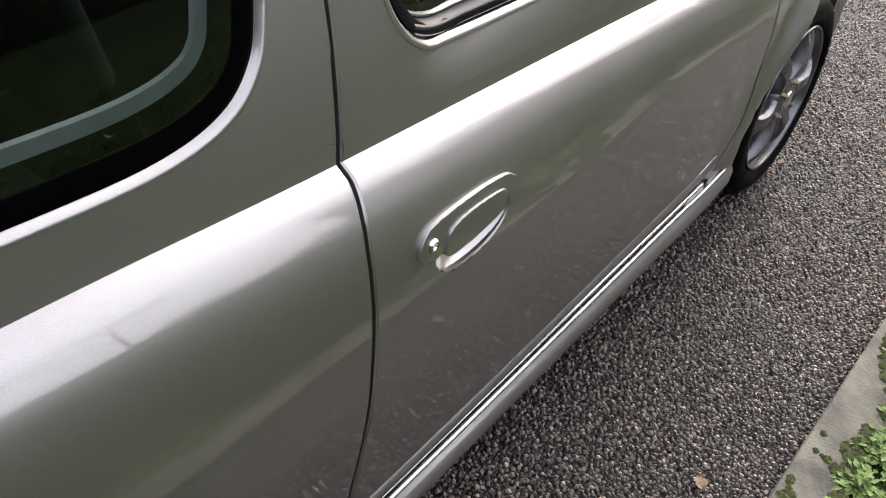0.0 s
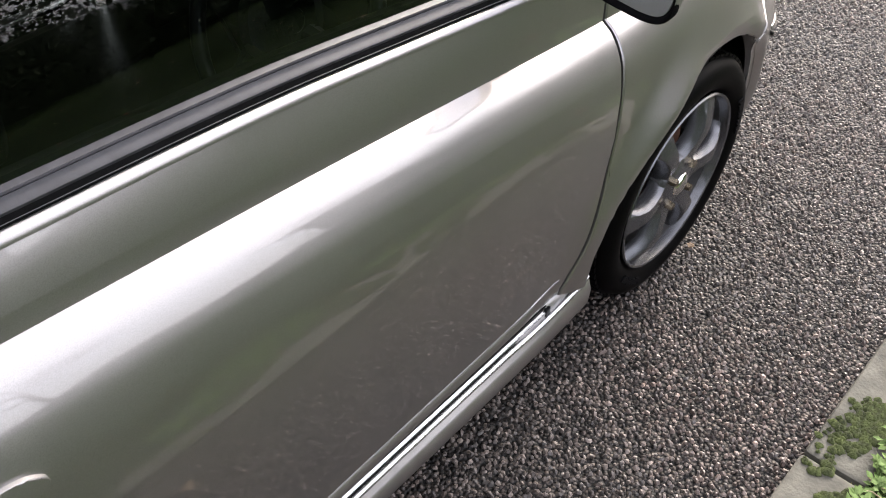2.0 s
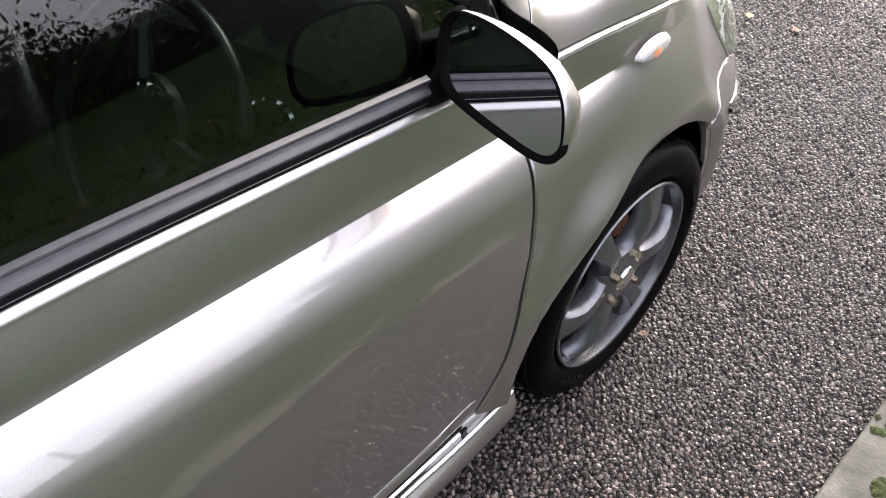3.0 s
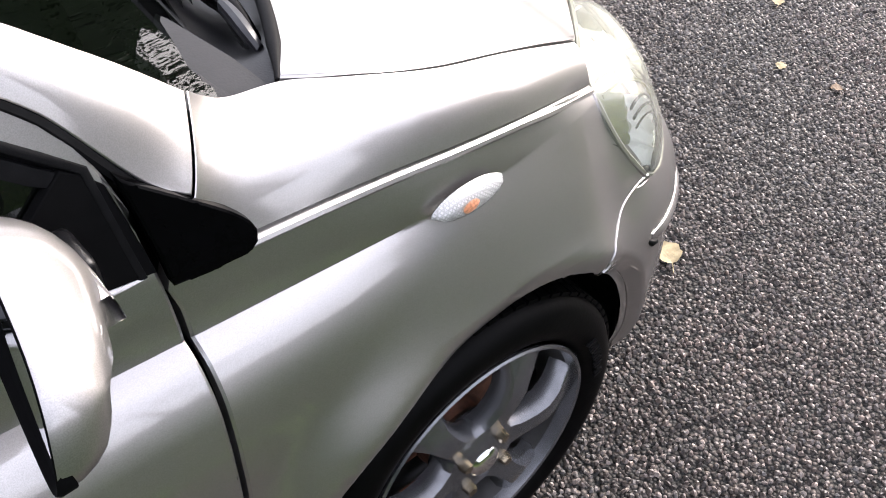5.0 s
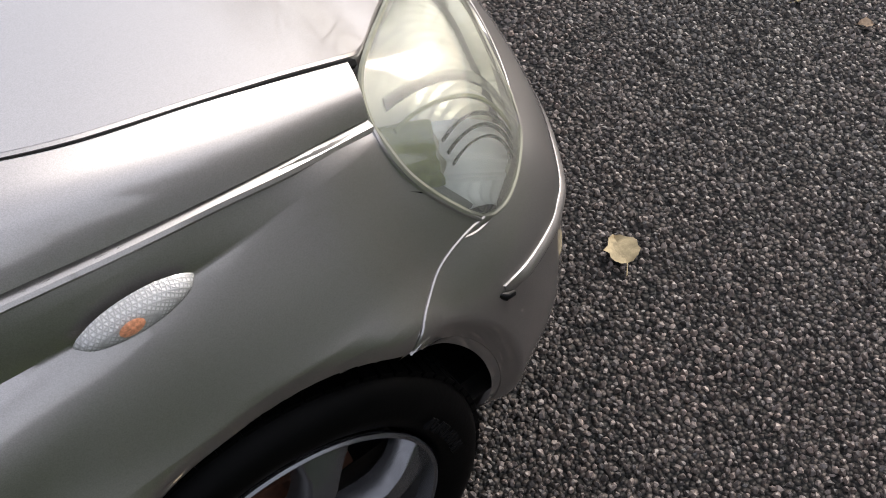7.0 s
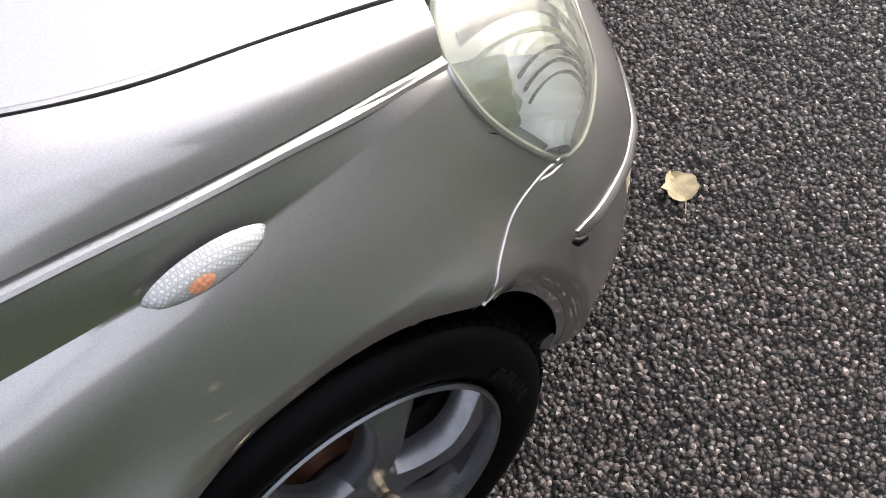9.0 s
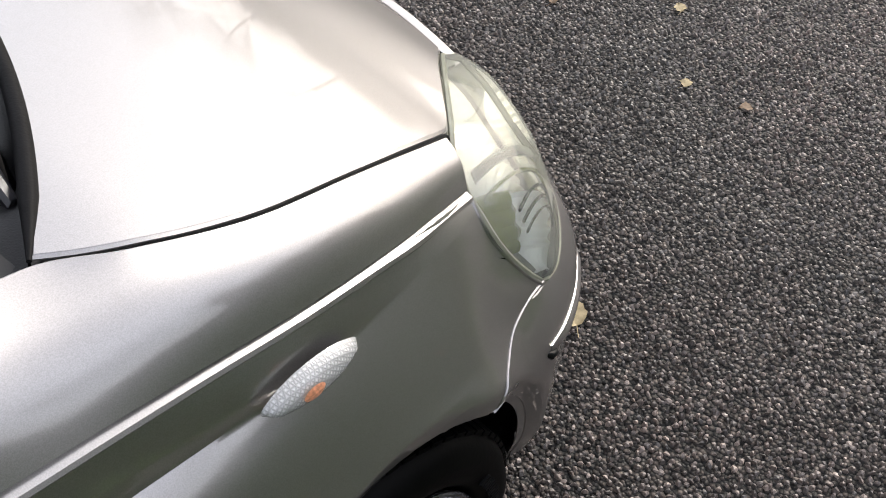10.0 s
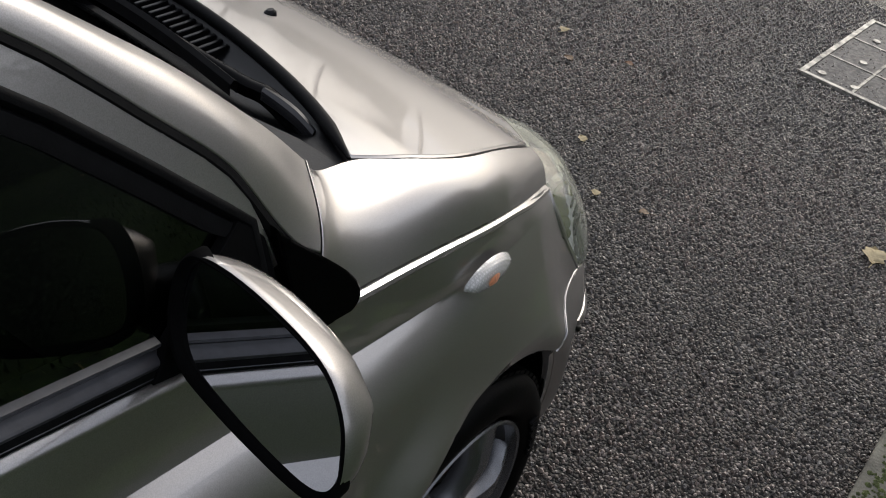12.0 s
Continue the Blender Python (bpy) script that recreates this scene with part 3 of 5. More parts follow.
# rubbing strip
for side in (1, -1):
    path = [bumper_at(s_of_x(0.372) + (s_of_x(0.66) - s_of_x(0.372)) * i / 40, 0.478 - 0.022 * min(1, i / 10)) for i in range(41)]
    rows = []
    for i, p in enumerate(path):
        t = (path[min(i + 1, 40)] - path[max(i - 1, 0)]).normalized()
        n = Vector((-t.y, t.x, 0)).normalized()
        if n.dot(Vector((1, -1, 0))) < 0:
            n = -n
        grow = min(1, i / 3.0)
        rows.append([p + n * (0.0 + 0.007 * grow * math.sin(math.pi * k / 6)) + Vector((0, 0, 0.012 - 0.024 * k / 6)) for k in range(7)])
    bm = outward(sheet(rows), Vector((0.7, -0.7, 0)))
    rim(bm, 0.006, 0.001, Vector((-0.7, 0.7, 0)))
    strip = part("rubbing_strip", mirrored(bm) if side < 0 else bm, PAINT, bumper)
    e = path[0]
    bm = tube([e + Vector((-0.010, 0.002, 0.003)), e + Vector((-0.002, -0.002, -0.004)), e + Vector((0.010, 0.0, -0.010))], [0.004, 0.006, 0.005], 10)
    part("strip_end", mirrored(bm) if side < 0 else bm, BLACK, strip, "dark lower end of the strip")
rows = []
for i in range(33):
    y = -0.40 + 0.80 * i / 32
    f = 1 - (abs(y) / 0.385) ** 2.2 if abs(y) < 0.385 else 0
    a = Vector((0.515 + 0.075 * f, y, 0.650 - 0.045 * f))
    b = Vector((0.545 + 0.075 * f, y, 0.59 - 0.03 * f))
    rows.append([a.lerp(b, k / 6) + Vector((-0.012 * math.sin(math.pi * k / 6), 0, 0)) for k in range(7)])
part("nose_panel", outward(sheet(rows), Vector((1, 0, 0))), PAINT, bumper)

bm = tube([skin(x + 0.0030, warp(x + 0.0030, z)) + Vector((0, 0.0006, 0)) for x, z in line2(seam, 30)], [0.0026] * 27 + [0.0022, 0.0016, 0.0008, 0.0004], 8)
both("bumper_edge", bm, PAINT, bumper, "rolled bumper edge along the seam")
both("seam_filler", side_panel([(0.203, 0.570), (0.209, 0.538), (0.228, 0.520), (0.25, 0.530), (0.245, 0.568)], step=0.02, depth=0, lift=-0.004), PAINT, bumper)
# headlamps, with a painted corner under the lens
both("lamp_corner", side_panel([(0.292, 0.70), (0.302, 0.64), (0.335, 0.56), (0.375, 0.553), (0.392, 0.560), (0.388, 0.578), (0.38, 0.588), (0.366, 0.615), (0.338, 0.66), (0.314, 0.71)], step=0.02, depth=0, lift=-0.005), PAINT, bumper)
lamp_in = spline([(0.527, -0.388, 0.662), (0.455, -0.457, 0.720), (0.393, -0.521, 0.748), (0.343, -0.573, 0.764), (0.315, -0.604, 0.761), (0.299, -0.638, 0.747), (0.300, -0.663, 0.722), (0.309, -0.680, 0.690), (0.330, -0.690, 0.650), (0.354, -0.699, 0.614), (0.377, -0.699, 0.584)])
lamp_out = spline([(0.560, -0.392, 0.640), (0.562, -0.44, 0.618), (0.540, -0.51, 0.604), (0.517, -0.575, 0.594), (0.492, -0.625, 0.579), (0.455, -0.664, 0.570), (0.420, -0.688, 0.568), (0.392, -0.698, 0.574)])


def lamp_patch(bulge, inset=0.0, sink=0.0, nu=40, nv=16):
    rows = []
    for i in range(nu + 1):
        u = inset + (1 - 2 * inset) * i / nu
        a, b = lamp_in(u), lamp_out(u)
        row = []
        for j in range(nv + 1):
            v = inset + (1 - 2 * inset) * j / nv
            p = a.lerp(b, v)
            k = bulge * math.sin(math.pi * min(1, v)) * math.sin(math.pi * min(1, 0.08 + u * 0.84)) - sink
            row.append(p + Vector((0.62, -0.48, 0.62)) * k)
        rows.append(row)
    return outward(sheet(rows), Vector((0.6, -0.5, 0.6)))


LAMP_INNER = simple("lamp_housing", (0.88, 0.88, 0.81), 0.22, 0.45, 0.08, 30)
LAMP_BOWL = simple("lamp_bowl", (0.94, 0.95, 0.97), 0.36, 0.2, 0.04, 30)
# olive base colour, on the panel it carries a reflection
LAMP_OLIVE = simple("lamp_olive", (0.21, 0.23, 0.09), 0.25, 0.2, 0.2, 90)
LAMP_RIM = simple("lamp_rim", (0.20, 0.20, 0.15), 0.35, 0.0, 0.15, 40)


def lens_material():
    """Clear plastic gone slightly milky and yellow with age."""
    m = glass_material("aged_lens", (0.96, 0.97, 0.91), 0.02)
    nt = m.node_tree
    out = nt.nodes["Material Output"]
    old = out.inputs[0].links[0].from_socket
    d, mx = nt.nodes.new("ShaderNodeBsdfDiffuse"), nt.nodes.new("ShaderNodeMixShader")
    haze = tex(nt, "Noise", 6.0, 3.0)
    f = ramp(nt, haze.outputs[0], [(0.3, (0.09, 0.09, 0.09)), (0.7, (0.14, 0.14, 0.14))])
    d.inputs[0].default_value = (0.82, 0.82, 0.72, 1)
    nt.links.new(f.outputs[0], mx.inputs[0])
    nt.links.new(old, mx.inputs[1])
    nt.links.new(d.outputs[0], mx.inputs[2])
    nt.links.new(mx.outputs[0], out.inputs[0])
    return m


LENS = lens_material()
lamp_way = Vector((0.62, -0.48, 0.62))
for side in (0, 1):
    hand = (lambda b: mirrored(b)) if side else (lambda b: b)
    lamp = part("headlamp", hand(rim(lamp_patch(0.038), 0.03, 0.003, Vector((-0.5, 0.4, -0.5)))), LENS, car, "slanted teardrop headlamp with an aged clear lens")
    # ribbed reflector floor: arcs run across the lamp
    bm = lamp_patch(0.018, 0.015, 0.034, 110, 40)
    for v in bm.verts:
        q = (v.co - Vector((0.40, -0.66, 0.50)))
        d = q.length
        ribs = 1.0 if 0.09 < d < 0.20 else 0.35
        v.co += lamp_way * 0.0022 * ribs * math.sin(d * 2 * math.pi / 0.0135)
    part("reflector", hand(bm), LAMP_INNER, lamp, "ribbed silver reflector")
    # bright faceted bowl in the lower end, an added panel coloured olive for a reflection beside it and curved fins
    # above
    def inside(u, v, sink):
        return lamp_in(u).lerp(lamp_out(u), v) + lamp_way * (0.038 * math.sin(math.pi * min(1, v)) * math.sin(math.pi * (0.08 + 0.84 * u)) - sink)
    rows = []
    for i in range(29):
        t = i / 28
        row = []
        for j in range(25):
            w = j / 24
            deep = 0.010 + 0.020 * math.sin(math.pi * t) ** 0.6 * math.sin(math.pi * (0.1 + 0.8 * w)) + 0.0022 * math.sin(t * 32) * (t < 0.55) + 0.0030 * abs(math.sin(w * 16 + t * 5)) * (t >= 0.55)
            v0 = 0.28 - 0.20 * ease((t - 0.35) / 0.4)
            row.append(inside(0.665 + 0.27 * t, v0 + (0.94 - v0) * w, deep))
        rows.append(row)
    part("lamp_bowl", hand(outward(sheet(rows), lamp_way)), LAMP_BOWL, lamp, "bright faceted bowl", 25)
    rows = [[inside(0.655 + 0.17 * i / 12, 0.05 + (0.235 - 0.10 * i / 12) * j / 8, 0.010 + 0.003 * (i % 3 == 0)) for j in range(9)] for i in range(13)]
    part("lamp_panel", hand(outward(sheet(rows), lamp_way)), LAMP_OLIVE, lamp, "added stepped panel coloured olive for a reflection")
    for u0, wide, mat in ((0.535, 0.030, CHROME), (0.600, 0.010, LAMP_OLIVE), (0.640, 0.008, BLACK_GLOSS), (0.672, 0.008, BLACK_GLOSS), (0.704, 0.006, BLACK_GLOSS)):
        rows = [[inside(u0 + wide * k + 0.055 * (2 * w - 1.1) ** 2, 0.10 + 0.86 * w if u0 < 0.63 else 0.29 + 0.66 * w, 0.0075) for w in [j / 28 for j in range(29)]] for k in (0, 0.5, 1)]
        part("lamp_fin", hand(rim(outward(sheet(rows), lamp_way), 0.003, 0.0005, lamp_way * -1.0)), mat, lamp, "curved fin above the bowl")
    # pale rim round the lens
    ring = [lamp_in(i / 60) for i in range(61)] + [lamp_out(1 - i / 50) for i in range(51)]
    bm = tube([p - lamp_way * 0.001 for p in ring + [ring[0]]], 0.0036, 6, cap=False)
    part("lamp_rim", hand(bm), LAMP_RIM, lamp, "pale olive lens rim")
    # bumper lip below the lens
    rows = []
    for i in range(44):
        p = lamp_out(i / 48)
        best = min(plan_s[::2], key=lambda q: (plan(q).x - p.x - 0.03) ** 2 + (plan(q).y - p.y + 0.03) ** 2)
        q = bumper_at(best, bump_top(best) - 0.001)
        rows.append([p + Vector((-0.02, 0.02, -0.03)), p + Vector((0.0, 0.0, -0.006)), p.lerp(q, 0.15) + Vector((0, 0, -0.001)), p.lerp(q, 0.5) + Vector((0, 0, 0.003)), p.lerp(q, 0.85) + Vector((0, 0, 0.001)), q + Vector((0, 0, -0.003)), q + Vector((-0.004, 0.004, -0.012))])
    part("lamp_lip", hand(outward(sheet(rows), Vector((0.5, -0.5, 0.7)))), PAINT, bumper, "", 60)

# sills and lower door moulding
for side in (0, 1):
    rows = []
    for i in range(61):
        x = -2.03 + (2.03 - 0.345) * i / 60
        t = max(0.0, (x + 0.58) / 0.235)
        lift_ = 0.030 * t * t
        rows.append([Vector((x, -(0.742 + 0.028 * t * t), SILL_TOP - 0.008 - lift_ * 0.25)), Vector((x, -(0.752 + 0.02 * t), SILL_TOP - 0.022 + lift_ * 0.15)), Vector((x, -(0.762 + 0.012 * t), 0.245 + lift_)), Vector((x, -0.778, 0.232 + lift_)),
                     Vector((x, -0.785, 0.215 + lift_)), Vector((x, -0.783, 0.19 + lift_ * 0.6)), Vector((x, -0.77, 0.16 + lift_ * 0.3)), Vector((x, -0.745, 0.148)), Vector((x, -0.68, 0.150))])
    bm = outward(sheet(rows), Vector((0, -1, 0)))
    rim(bm, 0.01, 0.003, Vector((0, 1, 0)))
    sill = part("sill", mirrored(bm) if side else bm, PAINT, car, "flared sill below the door", 50)
    rows = []
    for i in range(51):
        x = -1.75 + (1.75 - 0.474) * i / 50
        rows.append([Vector((x, -(0.7615 + 0.005 * math.sin(math.pi * k / 4)), 0.2690 - 0.0100 * k / 4)) for k in range(5)])
    bm = outward(sheet(rows), Vector((0, -1, 0)))
    rim(bm, 0.008, 0.0006, Vector((0, 1, 0)))
    part("sill_strip", mirrored(bm) if side else bm, BRIGHT, sill, "bright metal strip")
    # body-coloured edge given bright metal to carry the sky's highlight
    path = []
    for i in range(61):
        x = -2.0 + (2.0 - 0.352) * i / 60
        t = max(0.0, (x + 0.58) / 0.228)
        path.append(Vector((x, -(0.7665 + 0.010 * t), 0.2445 + 0.034 * t * t)))
    bm = tube(path, [0.0068] * 60 + [0.003], 10)
    part("sill_edge", mirrored(bm) if side else bm, BRIGHT, sill, "rounded sill edge with its highlight put into a bright colour")
    bm = box(-0.476, -0.462, -0.768, -0.74, 0.252, 0.273, 0.002, 2)
    part("strip_cap", mirrored(bm) if side else bm, BLACK, sill, "black end cap of the strip")
    bm = box(-1.75, -0.468, -0.7615, -0.735, 0.247, 0.277, 0.002, 2)
    part("strip_channel", mirrored(bm) if side else bm, BLACK, sill, "black channel between the strips")

# ---- wheels ----
BARREL = simple("dark_barrel", (0.022, 0.021, 0.021), 0.55, 0.3, 0.4, 40)
WHEEL_X, HUB_Z = 0.014, 0.275


def wheel_parts(ox, side):
    w = new("wheel")
    w.parent = car
    w.location = (ox, 0, HUB_Z)
    if side > 0:
        w.rotation_euler = (0, 0, math.pi)
    tagged(w, "six-spoke grey alloy wheel with a worn black tyre")
    # outer face of the tyre lies at y = -0.79; the axle runs along y
    prof = [(0.196, -0.60), (0.215, -0.598), (0.250, -0.600), (0.266, -0.607), (0.276, -0.620), (0.2825, -0.640), (0.2835, -0.66), (0.2835, -0.735), (0.2825, -0.752), (0.278, -0.769), (0.268, -0.782), (0.254, -0.788), (0.240, -0.790), (0.224, -0.786), (0.214, -0.779), (0.208, -0.771), (0.2045, -0.768)]
    prof = [(r, y + 0.024) for r, y in prof]
    bm = lathe(prof, 96)
    # flat spot at the road
    for v in bm.verts:
        v.co.z = max(v.co.z, -HUB_Z + 0.001)
    outward(bm, Vector((0, 0, 0)))
    bmesh.ops.recalc_face_normals(bm, faces=bm.faces[:])
    tyre = part("tyre", bm, TYRE, w, "worn black road tyre")
    # tread blocks
    bm = bmesh.new()
    for k in range(72):
        a = 2 * math.pi * k / 72
        for row, y0 in enumerate((-0.730, -0.700, -0.670, -0.640)):
            da = 0.012 * (row % 2)
            b2 = box(-0.0095, 0.0095, y0 - 0.012, y0 + 0.012, 0.280, 0.2865, 0.0)
            b2.transform(Matrix.Rotation(a + da, 4, 'Y'))
            if min(v.co.z for v in b2.verts) > -HUB_Z:
                me = bpy.data.meshes.new("tmp")
                b2.to_mesh(me)
                bm.from_mesh(me)
                bpy.data.meshes.remove(me)
            b2.free()
    part("tread", bm, TYRE, tyre, "", smooth=False)
    # raised lettering as plain bars
    for k in range(26):
        a = 1.08 + 0.036 * k + (2.05 if k > 12 else 0)
        b2 = box(-0.0030, 0.0030, -0.7685, -0.764, 0.226 + 0.004 * (k % 3 == 1), 0.243 - 0.005 * (k % 4 == 2), 0)
        b2.transform(Matrix.Rotation(a, 4, 'Y'))
        part("sidewall_mark", b2, RUBBER, tyre, smooth=False)
    # rim
    bm = lathe([(0.2055, -0.752), (0.207, -0.757), (0.2045, -0.760), (0.200, -0.758), (0.198, -0.750), (0.195, -0.738)], 96)
    bmesh.ops.recalc_face_normals(bm, faces=bm.faces[:])
    rim_ob = part("rim", bm, ALLOY, w, "grey alloy rim")
    bm = lathe([(0.195, -0.738), (0.186, -0.720), (0.182, -0.69), (0.182, -0.60), (0.198, -0.59)], 64)
    bmesh.ops.recalc_face_normals(bm, faces=bm.faces[:])
    part("barrel", bm, BARREL, rim_ob, "rim barrel darker than the alloy face")
    # spoked face: six broad spokes with dished windows between them
    bm = bmesh.new()
    NS = 6
    face_y = lambda r: -0.756 - 0.010 * math.sin(math.pi * min(1, max(0, (r - 0.06) / 0.14))) + 0.012 * max(0, (r - 0.13) / 0.07)
    for k in range(NS):
        a0 = radians(SPOKE_A + 60 * k)
        pts = []
        for r in (0.045, 0.06, 0.08, 0.105, 0.13, 0.155, 0.175, 0.19, 0.1985):
            wdt = 0.0215 - 0.0045 * math.sin(math.pi * min(1, (r - 0.045) / 0.12)) + (0.017 * max(0, (r - 0.15) / 0.05) ** 1.5) + (0.010 * max(0, (0.075 - r) / 0.03))
            pts.append((r, wdt))
        rows = []
        for r, wd in pts:
            y = face_y(r)
            row = []
            for (f, dy) in ((-1.36, 0.036), (-1.32, 0.018), (-1.03, 0.004), (-0.92, 0.0), (-0.4, -0.001), (0.4, -0.001), (0.92, 0.0), (1.03, 0.004), (1.32, 0.018), (1.36, 0.036)):
                lx, lr = f * wd, math.sqrt(max(0, r * r - min(r * 0.95, abs(f * wd)) ** 2)) if r > 0.17 else r
                row.append(Vector((lx * math.cos(a0) + lr * math.sin(a0), y + dy, -lx * math.sin(a0) + lr * math.cos(a0))))
            rows.append(row)
        b2 = outward(sheet(rows), Vector((0, -1, 0)))
        part("spoke", b2, ALLOY, rim_ob, "", 50)
    bm = lathe([(0.0, -0.762), (0.030, -0.763), (0.050, -0.760), (0.064, -0.755), (0.070, -0.745), (0.070, -0.715)], 40)
    bmesh.ops.recalc_face_normals(bm, faces=bm.faces[:])
    part("hub", bm, ALLOY, rim_ob)
    bm = lathe([(0.0, -0.7715), (0.012, -0.7715), (0.022, -0.769), (0.027, -0.764), (0.0285, -0.757)], 32)
    bmesh.ops.recalc_face_normals(bm, faces=bm.faces[:])
    part("centre_cap", bm, CHROME, rim_ob, "small domed chrome centre cap")
    for k in range(4):
        a = radians(45 + 8 + 90 * k)
        cx, cz = 0.05 * math.cos(a), 0.05 * math.sin(a)
        bm = bmesh.new()
        bmesh.ops.create_cone(bm, segments=6, radius1=0.0105, radius2=0.0085, depth=0.018, cap_ends=True)
        bm.transform(Matrix.Translation((cx, -0.764, cz)) @ Matrix.Rotation(radians(90), 4, 'X'))
        part("wheel_nut", bm, BRASS, rim_ob, "brassy wheel nut", 20)
    # brake disc and drum behind
    bm = lathe([(0.0, -0.70), (0.06, -0.705), (0.065, -0.685), (0.125, -0.684), (0.127, -0.66), (0.06, -0.655)], 48)
    bmesh.ops.recalc_face_normals(bm, faces=bm.faces[:])
    part("brake_disc", bm, RUST, w, "rusty brake disc")
    return w


SPOKE_A = 27.0
for ox in (WHEEL_X, REAR_X):
    for side in (-1, 1):
        wheel_parts(ox, side)
# dark wheel housings
for ox in (WHEEL_X, REAR_X):
    for side in (0, 1):
        bm = bmesh.new()
        n = 40
        c = 0.0 if ox == WHEEL_X else REAR_X
        rows = []
        for y in (-0.715, -0.70, -0.55, -0.50):
            r = 0.360 if y > -0.71 else 0.349
            rows.append([(c + r * math.cos(math.pi * (k / n * 1.10 - 0.05)), y, ARCH_Z + r * math.sin(math.pi * (k / n * 1.10 - 0.05))) for k in range(n + 1)])
        rows.append([(c, -0.50, ARCH_Z) for k in range(n + 1)])
        bm = sheet(rows)
        bmesh.ops.remove_doubles(bm, verts=bm.verts[:], dist=1e-5)
        part("wheel_housing", mirrored(bm) if side else bm, BLACK, car, "black wheel arch liner")

# ---- the rest of the car ----
def handed(bm, side):
    return mirrored(bm) if side else bm


for side in (0, 1):
    door = door_parts[side]
    # glass, black seal, weather strip
    part("window", handed(side_panel(window_open, depth=0, lift=-0.012), side), GLASS, door, "dark door window glass")
    for front in (0, 1):
        bm = edge_roll(window_open)
        away = [f for f in bm.faces if (f.calc_center_median().x > -0.62 and f.calc_center_median().z > belt_z(f.calc_center_median().x) + 0.03) != bool(front)]
        bmesh.ops.delete(bm, geom=away, context='FACES')
        part("window_lip", handed(bm, side), RUBBER if front else PAINT, door)
    part("window_seal", handed(ring_panel(offset_loop(window_open, 0.004), offset_loop(window_open, 0.024), -0.010, -0.0125, -0.003), side), RUBBER, door, "black rubber window seal")
    rows = []
    prof = [(0.002, 0.0), (0.006, 0.006), (0.004, 0.011), (0.009, 0.016), (0.0105, 0.020), (0.0095, 0.023), (0.004, 0.026), (0.003, 0.031), (0.0065, 0.035), (0.0065, 0.038), (0.000, 0.041), (-0.010, 0.042)]
    for i in range(57):
        x = -1.585 + (1.585 - 0.50) * i / 56
        b = skin(x, 1.0)
        bend = max(0.0, (-1.50 - x) / 0.085)
        rows.append([Vector((x, b.y + 0.012 - o + 0.30 * h * (h > 0.01), b.z + 0.011 + h * 0.80 + 0.018 * bend ** 2)) for o, h in prof])
    part("weather_strip", handed(rim(outward(sheet(rows), Vector((0, -1, 0.5))), 0.01, 0.001, Vector((0, 1, 0))), side), STRIP, door, "grey ribbed rubber strip along the window")
    # black mirror sail ahead of the glass
    sail = [(-0.3575, belt_z(-0.3575) + 0.006), (-0.3625, 0.95), (-0.3705, 1.004), (-0.384, 1.019), (-0.40, 1.031), (-0.50, belt_z(-0.50) + 0.04), (-0.52, belt_z(-0.52) + 0.012)]
    part("mirror_sail", handed(side_panel(line2(sail[:3], 6) + sail[3:], depth=0.01, round_=0.002, lift=0.001), side), MATT_BLACK, door)
    # handle: plate, grip, key lock and the scoop behind the grip
    rows = []
    for j in range(17):
        r = j / 16
        row = []
        for k in range(28):
            x = HANDLE_C[0] + r * 0.098 * math.cos(2 * math.pi * k / 28)
            z = HANDLE_C[1] + r * 0.052 * math.sin(2 * math.pi * k / 28)
            p = skin(x, warp(x, z))
            p.y += 0.033 * (1 - min(1.0, r / 0.95) ** 2.6) - 0.0009 * ease((1 - r) / 0.06)
            row.append(p)
        rows.append(row)
    bm = sheet(rows, closed=True)
    bmesh.ops.remove_doubles(bm, verts=bm.verts[:], dist=1e-5)
    part("handle_scoop", handed(outward(bm, Vector((0, -1, 0))), side), PAINT, door)
    plate = smooth_loop([(-1.668, 0.812), (-1.662, 0.835), (-1.635, 0.852), (-1.54, 0.856), (-1.455, 0.850), (-1.424, 0.838), (-1.418, 0.827), (-1.430, 0.818), (-1.46, 0.815), (-1.53, 0.808), (-1.60, 0.800), (-1.645, 0.797)], 5)
    squeeze = lambda pts: [(-1.668 + (x + 1.668) * 0.935, z - 0.010 * (x + 1.668) / 0.25) for x, z in pts]
    plate = squeeze(plate)
    handle = part("door_handle", handed(side_panel(plate, step=0.012, depth=0.010, round_=0.0018, lift=0.006), side), PAINT, door, "body-coloured pull handle with a key lock")
    grip = smooth_loop([(-1.603, 0.788), (-1.605, 0.815), (-1.59, 0.832), (-1.54, 0.837), (-1.468, 0.833), (-1.452, 0.824), (-1.454, 0.808), (-1.468, 0.796), (-1.53, 0.787)], 5)
    part("grip", handed(side_panel(squeeze(grip), step=0.012, depth=0.010, round_=0.0018, lift=0.0095), side), PAINT, handle)
    kp = skin(-1.639, warp(-1.639, 0.822))
    bm = lathe([(0.0, 0.0015), (0.0045, 0.0015), (0.0055, -0.001), (0.0085, -0.0015), (0.0105, 0.0005), (0.011, 0.004)], 20)
    bm.transform(Matrix.Translation((kp.x, kp.y - 0.0085, kp.z)))
    bmesh.ops.recalc_face_normals(bm, faces=bm.faces[:])
    part("key_lock", handed(bm, side), CHROME, handle, "small chrome key lock")
    # lower door moulding
    rows = []
